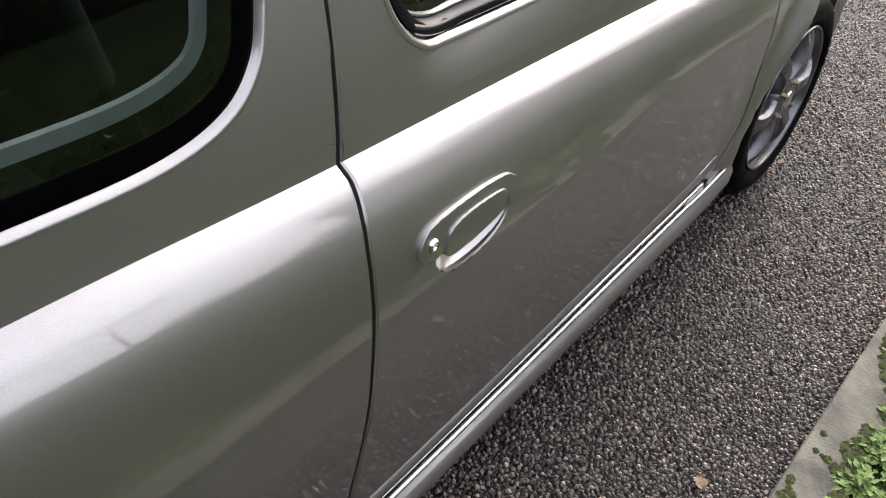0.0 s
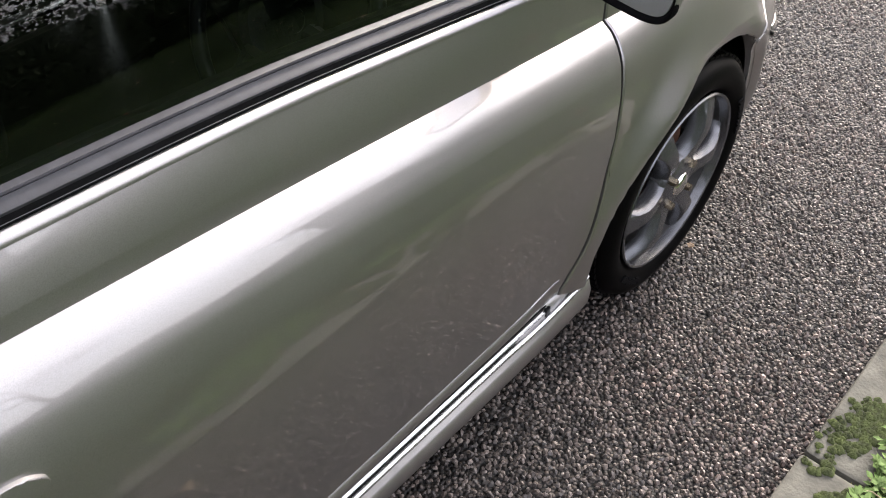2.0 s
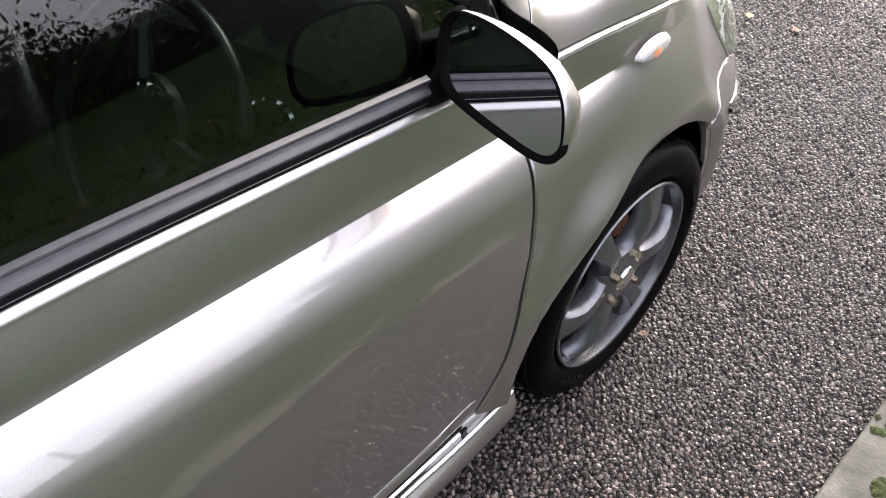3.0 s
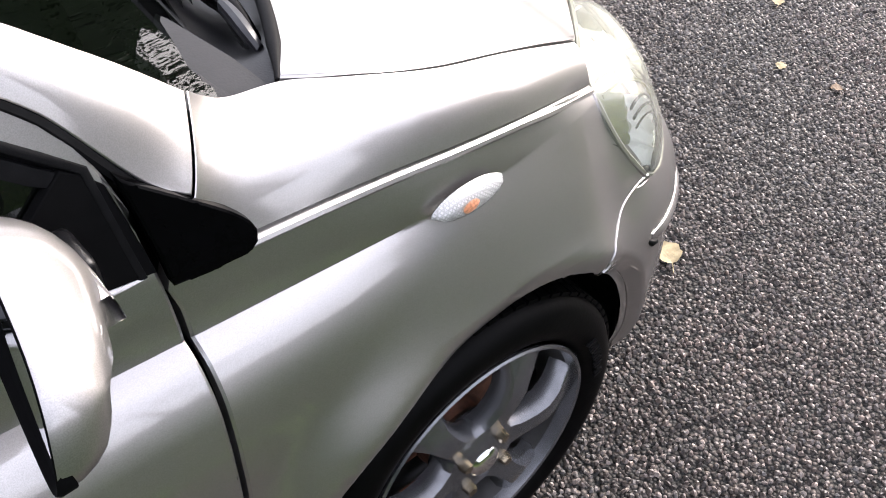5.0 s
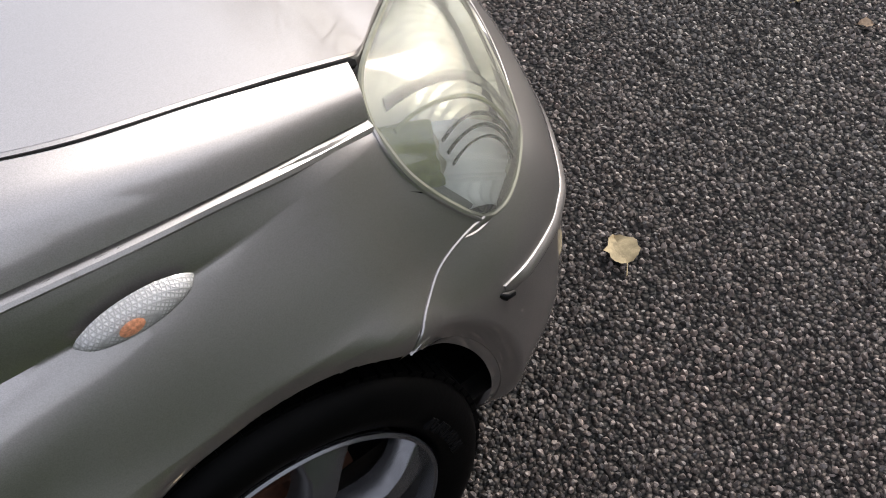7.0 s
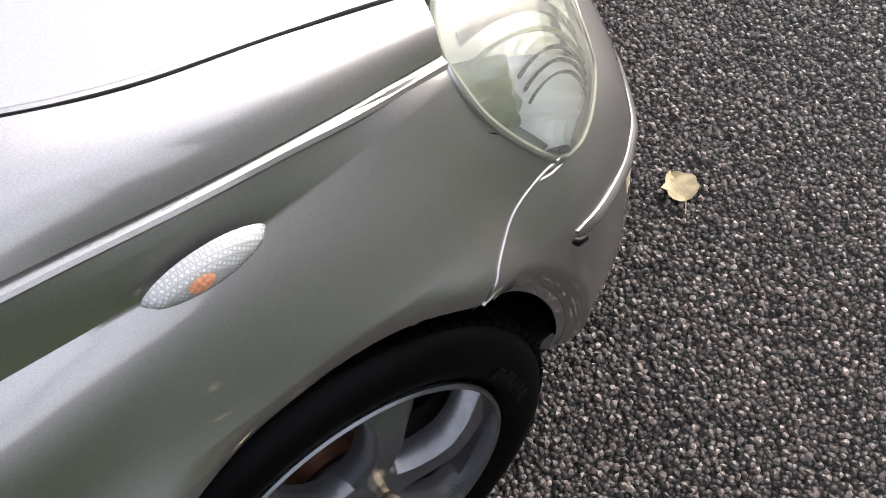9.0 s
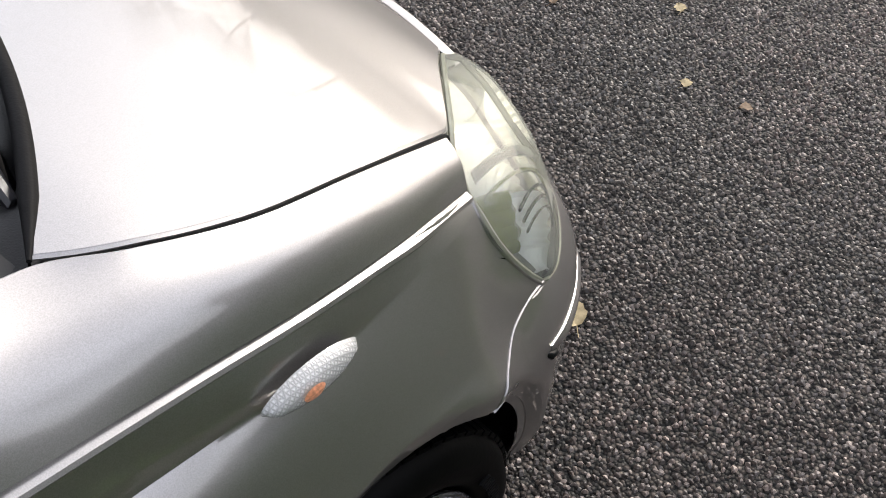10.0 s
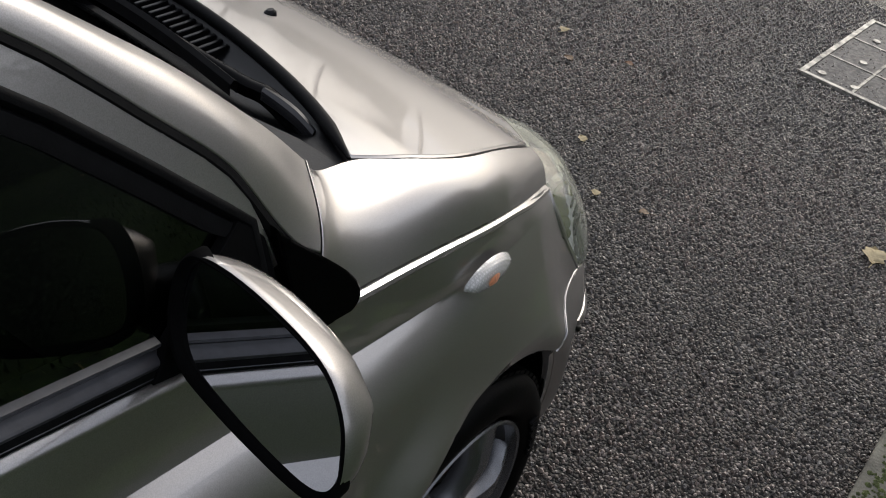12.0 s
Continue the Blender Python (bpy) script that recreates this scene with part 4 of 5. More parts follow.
    for i in range(61):
        x = -1.742 + (1.742 - 0.448) * i / 60
        t = max(0.0, (x + 0.62) / 0.17)
        p = skin(x, warp(x, 0.312))
        rows.append([Vector((x, p.y + 0.004, 0.322 + 0.012 * t ** 2)), Vector((x, p.y - 0.002, 0.318 + 0.016 * t ** 2)), Vector((x, p.y - 0.0035, 0.297 + 0.012 * t ** 2)), Vector((x, p.y - 0.003, 0.290 + 0.010 * t ** 2)), Vector((x, p.y + 0.004, 0.288 + 0.006 * t ** 2)), Vector((x, p.y + 0.02, 0.288 + 0.006 * t ** 2))])
    part("door_moulding", handed(outward(sheet(rows), Vector((0, -1, 0))), side), PAINT, door, "narrow grey moulding along the door's foot", 60)
    # mirror: housing, glass, foot
    ring = smooth_loop([(-0.694, 1.000), (-0.692, 1.030), (-0.699, 1.054), (-0.718, 1.069), (-0.755, 1.077), (-0.80, 1.079), (-0.845, 1.076), (-0.876, 1.066), (-0.898, 1.043), (-0.908, 1.015), (-0.910, 0.990), (-0.900, 0.970), (-0.874, 0.959), (-0.82, 0.956), (-0.765, 0.957), (-0.725, 0.962), (-0.704, 0.977)], 4)
    cy, cz = -0.805, 1.018
    shell_x = lambda y, z: -0.519 + 0.15 * (y + 0.885) + 0.19 * (z - 1.035)
    rows = []
    for dx, f in ((0.000, 0.975), (-0.002, 0.985), (0.001, 0.995), (0.008, 0.998), (0.018, 0.99), (0.030, 0.955), (0.041, 0.895), (0.050, 0.80), (0.057, 0.66), (0.061, 0.43), (0.062, 0.0)):
        rows.append([Vector((shell_x(y, z) + dx, cy + (y - cy) * f, cz + (z - cz) * f - 0.5 * max(0.0, dx) * ease((z - cz) / 0.05))) for y, z in ring])
    bm = sheet(rows, closed=True)
    bmesh.ops.remove_doubles(bm, verts=bm.verts[:], dist=1e-5)
    bmesh.ops.recalc_face_normals(bm, faces=bm.faces[:])
    mirror = part("wing_mirror", handed(bm, side), PAINT, car, "body-coloured wing mirror with a dark glass")
    # black lining, broader below and inboard, then the glass
    rows = []
    for d, dx, wrap in ((-0.0016, 0.002, 0.010), (-0.0016, 0.000, 0.0), (0.0005, -0.0034, 0.0), (0.004, -0.0025, 0.0), (0.0065, 0.001, 0.0), (0.0085, 0.006, 0.0)):
        row = []
        for (y, z), (yi, zi), (y0, z0) in zip(offset_loop(ring, d), offset_loop(ring, d * 0.55 + 0.0036), ring):
            low = max(ease((cz - z0) / 0.04), ease((y0 + 0.735) / 0.03))
            y, z = yi + (y - yi) * low, zi + (z - zi) * low
            row.append(Vector((shell_x(y, z) + dx + wrap * low, y, z)))
        rows.append(row)
    part("mirror_lining", handed(outward(sheet(rows, closed=True), Vector((-1, 0, 0))), side), MATT_BLACK, mirror, "black lining round the glass")
    glass_x = lambda y, z: shell_x(y, z) + 0.0045 + 0.02 * (y + 0.8) + 0.03 * (z - 1.02)
    bm = bmesh.new()
    bm.faces.new([bm.verts.new((glass_x(y, z), y, z)) for y, z in offset_loop(ring, 0.008)])
    outward(bm, Vector((-1, 0, 0)))
    part("mirror_glass", handed(bm, side), CHROME_MIRROR, mirror, "mirror glass")
    bm = box(-0.47, -0.415, -0.75, -0.69, 0.945, 1.00, 0.012, 3)
    part("mirror_foot", handed(bm, side), BLACK, mirror)
    # small black quarter light ahead of the door
    tri = line2([(-0.3625, 1.010), (-0.350, 0.996), (-0.306, 0.957), (-0.274, 0.927), (-0.259, 0.908)], 12) + [(-0.2555, 0.898), (-0.258, 0.8865), (-0.266, 0.8805)] + line2([(-0.275, 0.8800), (-0.31, 0.8835), (-0.3490, 0.8895)], 6) + line2([(-0.3500, 0.90), (-0.3545, 0.95), (-0.3605, 0.995)], 6)
    part("quarter_light", handed(side_panel(tri, step=0.015, depth=0.012, round_=0.003, lift=0.009), side), BLACK_GLOSS, car, "small glossy black quarter light")
    # side repeater
    rows = []
    for j in range(9):
        r = 1 - j / 8
        row = []
        for k in range(44):
            a = 2 * math.pi * k / 44
            cx_ = math.cos(a)
            w = 0.0190 * math.sin(a) * (1 - 0.25 * abs(cx_) ** 3)
            xx, zz = 0.006 + 0.058 * cx_ * r, 0.786 - 0.005 * cx_ * r + w * r
            row.append(Vector((xx, -0.7275 + 0.073 * (xx - 0.006) - 0.010 * (1 - r ** 2.5) + 0.006 * (r > 0.99) - 0.10 * (0.786 - zz), zz)))
        rows.append(row)
    bm = sheet(rows, closed=True)
    bmesh.ops.remove_doubles(bm, verts=bm.verts[:], dist=1e-5)
    rep = part("side_repeater", handed(outward(bm, Vector((0, -1, 0))), side), RIBBED, car, "clear almond side repeater with an orange bulb")
    bm = lathe([(0.0, -0.0015), (0.007, -0.0012), (0.012, 0.001)], 20)
    bm.transform(Matrix.Translation((-0.004, -0.7402, 0.790)) @ Matrix.Diagonal((1.0, 1, 0.75, 1)))
    bmesh.ops.recalc_face_normals(bm, faces=bm.faces[:])
    part("bulb", handed(bm, side), ORANGE, rep, "orange bulb behind the lens")
    # inner door card, lock pin and the sticker inside the glass
    pin = part("lock_pin", handed(tube([(-1.497, -0.648, 1.02), (-1.497, -0.649, 1.078)], 0.0055, 12), side), DARKIN, door, "small upright lock pin")
    part("pin_top", handed(tube([(-1.497, -0.649, 1.078), (-1.497, -0.649, 1.083)], 0.0062, 12), side), LABEL, pin, "pale top of the lock pin")
    if not side:
        slip = lambda pts: side_panel(pts, step=0.02, depth=0, lift=-0.0145)
        bar = lambda x0, z0, x1, z1, dx=0.0: slip([(x0, z0), (x1, z0), (x1 + dx, z1), (x0 + dx, z1)])
        sticker = part("window_sticker", bar(-1.466, 1.0850, -1.386, 1.0885), LABEL, door, "pale printed security sticker inside the glass")
        for b4 in ((-1.462, 1.0800, -1.390, 1.0815), (-1.467, 1.0560, -1.4655, 1.0850), (-1.3875, 1.0560, -1.386, 1.0850), (-1.458, 1.0700, -1.405, 1.0725), (-1.458, 1.0640, -1.415, 1.0655)):
            part("printed_bar", bar(*b4), LABEL, sticker)
        part("printed_shape", slip([(-1.460, 1.0920), (-1.446, 1.0920), (-1.446, 1.1030), (-1.449, 1.1080), (-1.453, 1.1095), (-1.457, 1.1080), (-1.460, 1.1030)]), LABEL, sticker, "pale padlock shape")
    card = [(-0.45, 0.32)] + [(x, belt_z(x) + 0.004) for x in np.linspace(-0.42, -1.70, 20)] + [(-1.72, 0.32)]
    part("door_card", handed(side_panel(card, step=0.06, depth=0, lift=-0.05), side), DARKIN, door, "dark inner door trim")

# windscreen pillars, windscreen and roof
ws = spline([(-0.253, -0.620, 1.009), (-0.33, -0.611, 1.083), (-0.454, -0.588, 1.186), (-0.65, -0.555, 1.31), (-0.95, -0.52, 1.432)])
dcurve = spline([(-0.306, -0.688, 0.955), (-0.335, -0.681, 0.982)] + [tuple(skin(x + 0.004, warp(x + 0.004, z + 0.004))) for x, z in line2(door_top, 44) if -0.94 < x and z > 1.02])
for side in (0, 1):
    rows = []
    for i in range(61):
        u = i / 60
        a, b = ws(u), dcurve(u)
        near = max(0.0, 1 - u / 0.14) ** 2
        row = []
        for j in range(11):
            p = a.lerp(b, j / 10) + Vector((0.3, -0.6, 0.6)) * 0.012 * math.sin(math.pi * j / 10)
            k = (1 - 0.5 * j / 10) * (len(WING_REAR) - 1)
            q = WING_REAR[int(k)].lerp(WING_REAR[min(int(k) + 1, len(WING_REAR) - 1)], k - int(k))
            row.append(p.lerp(q + (p - a.lerp(b, j / 10)) * 0 + (a - ws(0)).lerp(b - dcurve(0), j / 10) + Vector((-0.003, 0.0, 0.001)), near))
        rows.append(row)
    part("windscreen_pillar", handed(rim(outward(sheet(rows), Vector((0.3, -0.6, 0.6))), 0.055, 0.0015, Vector((-0.2, 0.7, -0.6))), side), PAINT, car)
    bm = tube([dcurve(0.07 + 0.93 * i / 60) + Vector((-0.005, 0.005, -0.005)) for i in range(61)], 0.0075, 8)
    part("door_seal", handed(bm, side), RUBBER, car)
ws_side = hermite([0.90, 0.958, 0.98, 1.005, 1.04, 1.10, 1.19, 1.31, 1.432], [-0.110, -0.209, -0.247, -0.286, -0.335, -0.405, -0.505, -0.68, -0.97])
ws_half = hermite([0.90, 0.958, 1.009, 1.083, 1.186, 1.31, 1.432], [0.60, 0.602, 0.617, 0.608, 0.585, 0.552, 0.517])
rows = []
for i in range(33):
    row = []
    for j in range(41):
        t = 2 * j / 40 - 1
        z = 0.912 + 0.048 * t * t + (0.520 - 0.048 * t * t) * i / 32
        row.append(Vector((ws_side(z) + (0.040 + 0.05 * i / 32) * (1 - t * t) - 0.002, ws_half(z) * t, z - 0.003)))
    rows.append(row)
windscreen = part("windscreen", outward(sheet(rows), Vector((0.5, 0, 1))), GLASS, car, "windscreen reflecting bare branches")
# black band printed along the foot of the glass
part("screen_band", outward(sheet([[p + Vector((-0.0015, 0, -0.0025)) for p in row] for row in rows[:6]]), Vector((0.5, 0, 1))), MATT_BLACK, windscreen, "black band along the glass edge")
rows = []
for i in range(29):
    x = -0.93 - 1.55 * i / 28
    zc = 1.435 + 0.055 * math.sin(math.pi * min(1, i / 28 * 1.05))
    yh = 0.535 - 0.02 * (i / 28)
    rows.append([Vector((x + 0.09 * (1 - (2 * j / 24 - 1) ** 2) * (1 - i / 28), -yh + 2 * yh * j / 24, zc - 0.055 * abs(2 * j / 24 - 1) ** 2.5)) for j in range(25)])
part("roof", rim(outward(sheet(rows), Vector((0, 0, 1))), 0.015, 0.003, Vector((0, 0, -1))), PAINT, car)
rows = []
for x, z, yh in ((-2.47, 1.40, 0.52), (-2.60, 1.33, 0.55), (-2.72, 1.18, 0.60), (-2.83, 1.0, 0.655), (-2.87, 0.8, 0.69), (-2.875, 0.6, 0.70), (-2.85, 0.40, 0.69), (-2.76, 0.25, 0.67)):
    rows.append([Vector((x - 0.05 * (1 - (2 * j / 16 - 1) ** 2), -yh + 2 * yh * j / 16, z)) for j in range(17)])
part("tailgate", rim(outward(sheet(rows), Vector((-1, 0, 0))), 0.02, 0.003, Vector((1, 0, 0))), PAINT, car)

# scuttle tray between bonnet and windscreen, with vents, wipers and nuts
scut = spline([(-0.211, 0.600, 0.962), (-0.195, 0.552, 0.961), (-0.172, 0.49, 0.955), (-0.14, 0.366, 0.939), (-0.113, 0.228, 0.924), (-0.095, 0, 0.915)])
rows = []
for i in range(49):
    y = -0.604 + 1.208 * i / 48
    s = 1 - abs(y) / 0.598 if abs(y) < 0.598 else 0.0
    xb = -0.140 + 0.175 * (1 - (1 - s) ** 2.2)
    zb = bonnet_z(xb, y) + 0.002
    lo, hi = 0.0, 1.0
    for _ in range(20):
        mid = (lo + hi) / 2
        lo, hi = (mid, hi) if scut(mid).y > abs(y) else (lo, mid)
    g = scut(lo)
    row = []
    for k in range(13):
        t = k / 12
        dip = 0.022 * math.sin(math.pi * t) ** 0.7 * (1 - 0.8 * ease((abs(y) - 0.46) / 0.08))
        row.append(Vector((xb - 0.010 + (g.x - xb) * t, y, zb - 0.012 + (g.z - zb + 0.006) * t - dip)))
    rows.append(row)
scuttle = part("scuttle", outward(sheet(rows), Vector((0, 0, 1))), BLACK, car, "black plastic scuttle tray below the windscreen")
for i in range(34):
    y = -0.27 + 0.54 * i / 33
    s = 1 - abs(y) / 0.598
    xb = -0.140 + 0.175 * (1 - (1 - s) ** 2.2)
    part("vent_slat", box(xb - 0.062, xb - 0.016, y - 0.003, y + 0.003, 0.885, 0.915 - 0.008 * s, 0.001, 1), BLACK, scuttle)
edge = []
for i in range(61):
    y = -0.590 + 1.180 * i / 60
    s = max(0, 1 - abs(y) / 0.598)
    xb = -0.1455 + 0.175 * (1 - (1 - s) ** 2.2)
    edge.append(Vector((xb, y, bonnet_z(xb, y) - 0.002)))
part("bonnet_seal", tube(edge, [0.0085 * min(1.0, 0.25 + 0.25 * min(i, 60 - i)) for i in range(61)], 14), RUBBER, scuttle)
for y in (-0.556, 0.556):
    bm = bmesh.new()
    bmesh.ops.create_cone(bm, segments=16, radius1=0.008, radius2=0.006, depth=0.005, cap_ends=True)
    bm.transform(Matrix.Translation((-0.160, y, 0.9385)))
    part("scuttle_screw", bm, GREYPL, scuttle)
for px, py, ex, ey, tx, ty, wl in ((-0.106, -0.492, -0.092, -0.42, -0.078, 0.02, 0.45), (-0.055, -0.03, -0.052, 0.05, -0.115, 0.46, 0.45)):
    wiper = new("wiper")
    wiper.parent = car
    tagged(wiper, "black windscreen wiper at rest")
    bm = lathe([(0.0, 0.0), (0.014, 0.0), (0.019, 0.006), (0.021, 0.03)], 20)
    bm.transform(Matrix.Translation((px, py, 0.916)) @ Matrix.Rotation(radians(-90), 4, 'X'))
    bmesh.ops.recalc_face_normals(bm, faces=bm.faces[:])
    part("pivot", bm, BLACK, wiper)
    pts = [(px - 0.008, py - 0.02, 0.918), (px, py + 0.008, 0.926), (ex, ey, 0.933), (ex + 0.001, ey + 0.05, 0.929), ((ex + tx) / 2, (ey + ty) / 2, 0.928), (tx, ty, 0.924)]
    f = spline(pts)
    rows = []
    for i in range(33):
        u = i / 32
        p = f(u)
        w = 0.013 - 0.005 * u
        rows.append([p + Vector((dx * w, 0, dz)) for dx, dz in ((-1, -0.005), (-0.9, 0.003), (-0.4, 0.007), (0.4, 0.007), (0.9, 0.003), (1, -0.005))])
    part("arm", rim(outward(sheet(rows), Vector((0, 0, 1))), 0.006, 0.001, Vector((0, 0, -1))), BLACK_GLOSS, wiper, "bent glossy black wiper arm")
    cap = spline([(px + 0.006, py + 0.074, 0.9420), (px + 0.002, py + 0.040, 0.9440), (px - 0.004, py + 0.006, 0.9430), (px - 0.006, py - 0.022, 0.9330)])
    rows = []
    for i in range(13):
        p = cap(i / 12)
        wd = 0.0065 + 0.003 * math.sin(math.pi * i / 12)
        rows.append([p + Vector((dx * wd, 0.3 * dx * wd, dz)) for dx, dz in ((-1, -0.006), (-0.85, 0.0), (-0.2, 0.003), (0.6, 0.001), (1, -0.006))])
    part("arm_cap", rim(outward(sheet(rows), Vector((0, 0, 1))), 0.006, 0.001, Vector((0, 0, -1))), GREYPL, wiper, "bent grey end cap")
    b0, b1 = Vector((ex - 0.040, ey + 0.02, 0.948)), Vector((tx - 0.030, ty + 0.10, 0.936))
    rows = []
    for i in range(25):
        p = b0.lerp(b1, i / 24) + Vector((0.02 * math.sin(math.pi * i / 24), 0, 0.006 * math.sin(math.pi * i / 24)))
        rows.append([p + Vector(q) for q in ((-0.006, 0, -0.012), (-0.006, 0, 0.004), (0.0, 0, 0.009), (0.006, 0, 0.004), (0.006, 0, -0.012))])
    part("blade", outward(sheet(rows), Vector((0, 0, 1))), RUBBER, wiper)
for y in (-0.20, 0.20):
    bm = lathe([(0.0, -0.010), (0.006, -0.010), (0.011, -0.005), (0.012, 0.004)], 14)
    bm.transform(Matrix.Translation((0.144, y, 0.884)) @ Matrix.Diagonal((1.05, 0.7, 0.8, 1)) @ Matrix.Rotation(radians(-90), 4, 'X'))
    bmesh.ops.recalc_face_normals(bm, faces=bm.faces[:])
    part("washer_jet", bm, BLACK, bonnet, "small black washer jet")

# floor pan, bulkhead and cabin
part("underbody", box(-2.80, 0.45, -0.69, 0.69, 0.20, 0.27, 0.02), BLACK, car, "black floor pan")
part("engine_cover", box(-0.02, 0.44, -0.50, 0.50, 0.27, 0.70, 0.03), BLACK, car)
part("bulkhead", box(-0.22, -0.10, -0.55, 0.55, 0.27, 0.90, 0.03), BLACK, car)
rows = []
for x, z in ((-0.20, 0.93), (-0.34, 0.955), (-0.50, 0.95), (-0.60, 0.90), (-0.64, 0.80), (-0.60, 0.66), (-0.52, 0.55)):
    rows.append([Vector((x + 0.06 - 0.05 * (1 - (2 * j / 12 - 1) ** 2), -0.63 + 1.26 * j / 12, z + 0.02 * math.sin(j * 1.1))) for j in range(13)])
dash = part("dashboard", outward(sheet(rows), Vector((-0.5, 0, 1))), DARKIN, car, "dark plastic dashboard")
pts = [(0.185 * math.cos(2 * math.pi * k / 40), 0.185 * math.sin(2 * math.pi * k / 40), 0) for k in range(41)]
bm = tube(pts, 0.014, 10, cap=False)
STEER = Matrix.Translation((-0.70, -0.345, 0.81)) @ Matrix.Rotation(radians(-62), 4, 'Y')
bm.transform(STEER)
wheel_s = part("steering_wheel", bm, GREYPL, car, "black steering wheel")
bm = lathe([(0.0, -0.030), (0.030, -0.030), (0.062, -0.022), (0.078, -0.006), (0.080, 0.015)], 36)
bm.transform(STEER @ Matrix.Rotation(radians(90), 4, 'X'))
bmesh.ops.recalc_face_normals(bm, faces=bm.faces[:])
part("boss", bm, GREYPL, wheel_s, "rounded airbag cover")
bm = lathe([(0.008, -0.032), (0.019, -0.035), (0.022, -0.032), (0.020, -0.029)], 28)
bm.transform(STEER @ Matrix.Rotation(radians(90), 4, 'X'))
bmesh.ops.recalc_face_normals(bm, faces=bm.faces[:])
part("badge", bm, CHROME, wheel_s, "small chrome ring badge")
for a in (20, 160, 270):
    ca_, sb_ = math.cos(radians(a)), math.sin(radians(a))
    bm = tube([STEER @ Vector((0.07 * ca_, 0.07 * sb_, 0.01)), STEER @ Vector((0.13 * ca_, 0.13 * sb_, 0.012)), STEER @ Vector((0.18 * ca_, 0.18 * sb_, 0.0))], [0.020, 0.014, 0.016], 8)
    part("spoke", bm, GREYPL, wheel_s)
part("column", tube([(-0.655, -0.345, 0.785), (-0.50, -0.345, 0.70)], 0.035, 10), DARKIN, wheel_s)
stalk = part("stalk", tube([(-0.66, -0.37, 0.84), (-0.71, -0.41, 0.905), (-0.741, -0.436, 0.943)], [0.007, 0.008, 0.010], 10), GREYPL, wheel_s, "switch stalk")
bm = lathe([(0.0, -0.009), (0.009, -0.007), (0.011, 0.0), (0.009, 0.010)], 18)
bm.transform(Matrix.Translation((-0.744, -0.439, 0.947)))
bmesh.ops.recalc_face_normals(bm, faces=bm.faces[:])
part("stalk_tip", bm, CHROME, stalk, "shiny stalk end")
bm = lathe([(0.030, -0.004), (0.036, -0.007), (0.040, -0.003), (0.040, 0.010)], 32)
bm.transform(Matrix.Translation((-0.625, -0.52, 0.865)) @ Matrix.Rotation(radians(-68), 4, 'Z') @ Matrix.Rotation(radians(-25), 4, 'X'))
bmesh.ops.recalc_face_normals(bm, faces=bm.faces[:])
vent = part("air_vent", bm, CHROME, dash, "round air vent with a bright ring")
for y in (-0.36, 0.36):
    seat = part("seat", box(-1.45, -0.95, y - 0.24, y + 0.24, 0.40, 0.58, 0.06, 3), SEAT, car, "dark grey cloth seat")
    bm = box(-0.08, 0.08, y - 0.23, y + 0.23, 0.0, 0.62, 0.06, 3)
    bm.transform(Matrix.Translation((-1.48, 0, 0.52)) @ Matrix.Rotation(radians(-16), 4, 'Y'))
    part("backrest", bm, SEAT, seat)
    bm = box(-0.05, 0.05, y - 0.12, y + 0.12, 0.0, 0.18, 0.04, 3)
    bm.transform(Matrix.Translation((-1.67, 0, 1.16)) @ Matrix.Rotation(radians(-12), 4, 'Y'))
    part("headrest", bm, SEAT, seat)
bench = part("rear_seat", box(-2.25, -1.95, -0.55, 0.55, 0.42, 0.95, 0.08, 3), SEAT, car, "dark grey cloth rear bench")

# ---- ground ----
bm = bmesh.new()
bmesh.ops.create_grid(bm, x_segments=8, y_segments=8, size=300)
ground = tagged(part("ground", bm, ASPHALT), "dark reddish asphalt drive of coarse stone chips", "ground", kind="structure")


# ---- kerb, verge and drive ----
KERB = simple("kerb_concrete", (0.088, 0.084, 0.068), 0.9, var=0.45, scale=14, bumps=0.004, bscale=120)
kerb = new("kerb")
tagged(kerb, "low weathered concrete edging kerb beside the drive", "kerb", kind="structure")
rng = random.Random(5)
for i in range(16):
    x0 = -2.97 + 0.915 * i
    bm = box(x0, x0 + 0.905, -1.372, -1.243, -0.10, 0.028, 0.010, 3)
    for v in bm.verts:
        v.co += Vector((0, rng.uniform(-0.001, 0.001), rng.uniform(-0.002, 0.002)))
    bm.transform(Matrix.Translation((0, rng.uniform(-0.004, 0.003), rng.uniform(-0.005, 0.004))))
    part("kerb_stone", bm, KERB, kerb)
SOIL = simple("lawn_soil", (0.020, 0.035, 0.009), 0.95, var=0.6, scale=9, bumps=0.01, bscale=80, spec=0.1)
bm = bmesh.new()
bmesh.ops.create_grid(bm, x_segments=60, y_segments=30, size=1)
for v in bm.verts:
    v.co = Vector((v.co.x * 20 + 2, -1.368 - (v.co.y + 1) * 5.5, 0.012 + 0.012 * noise.noise(Vector((v.co.x * 60, v.co.y * 20, 0))) + 0.02 * (v.co.y + 1)))
lawn = tagged(part("lawn", bm, SOIL), "mossy lawn verge with fallen leaves", "lawn", kind="structure")


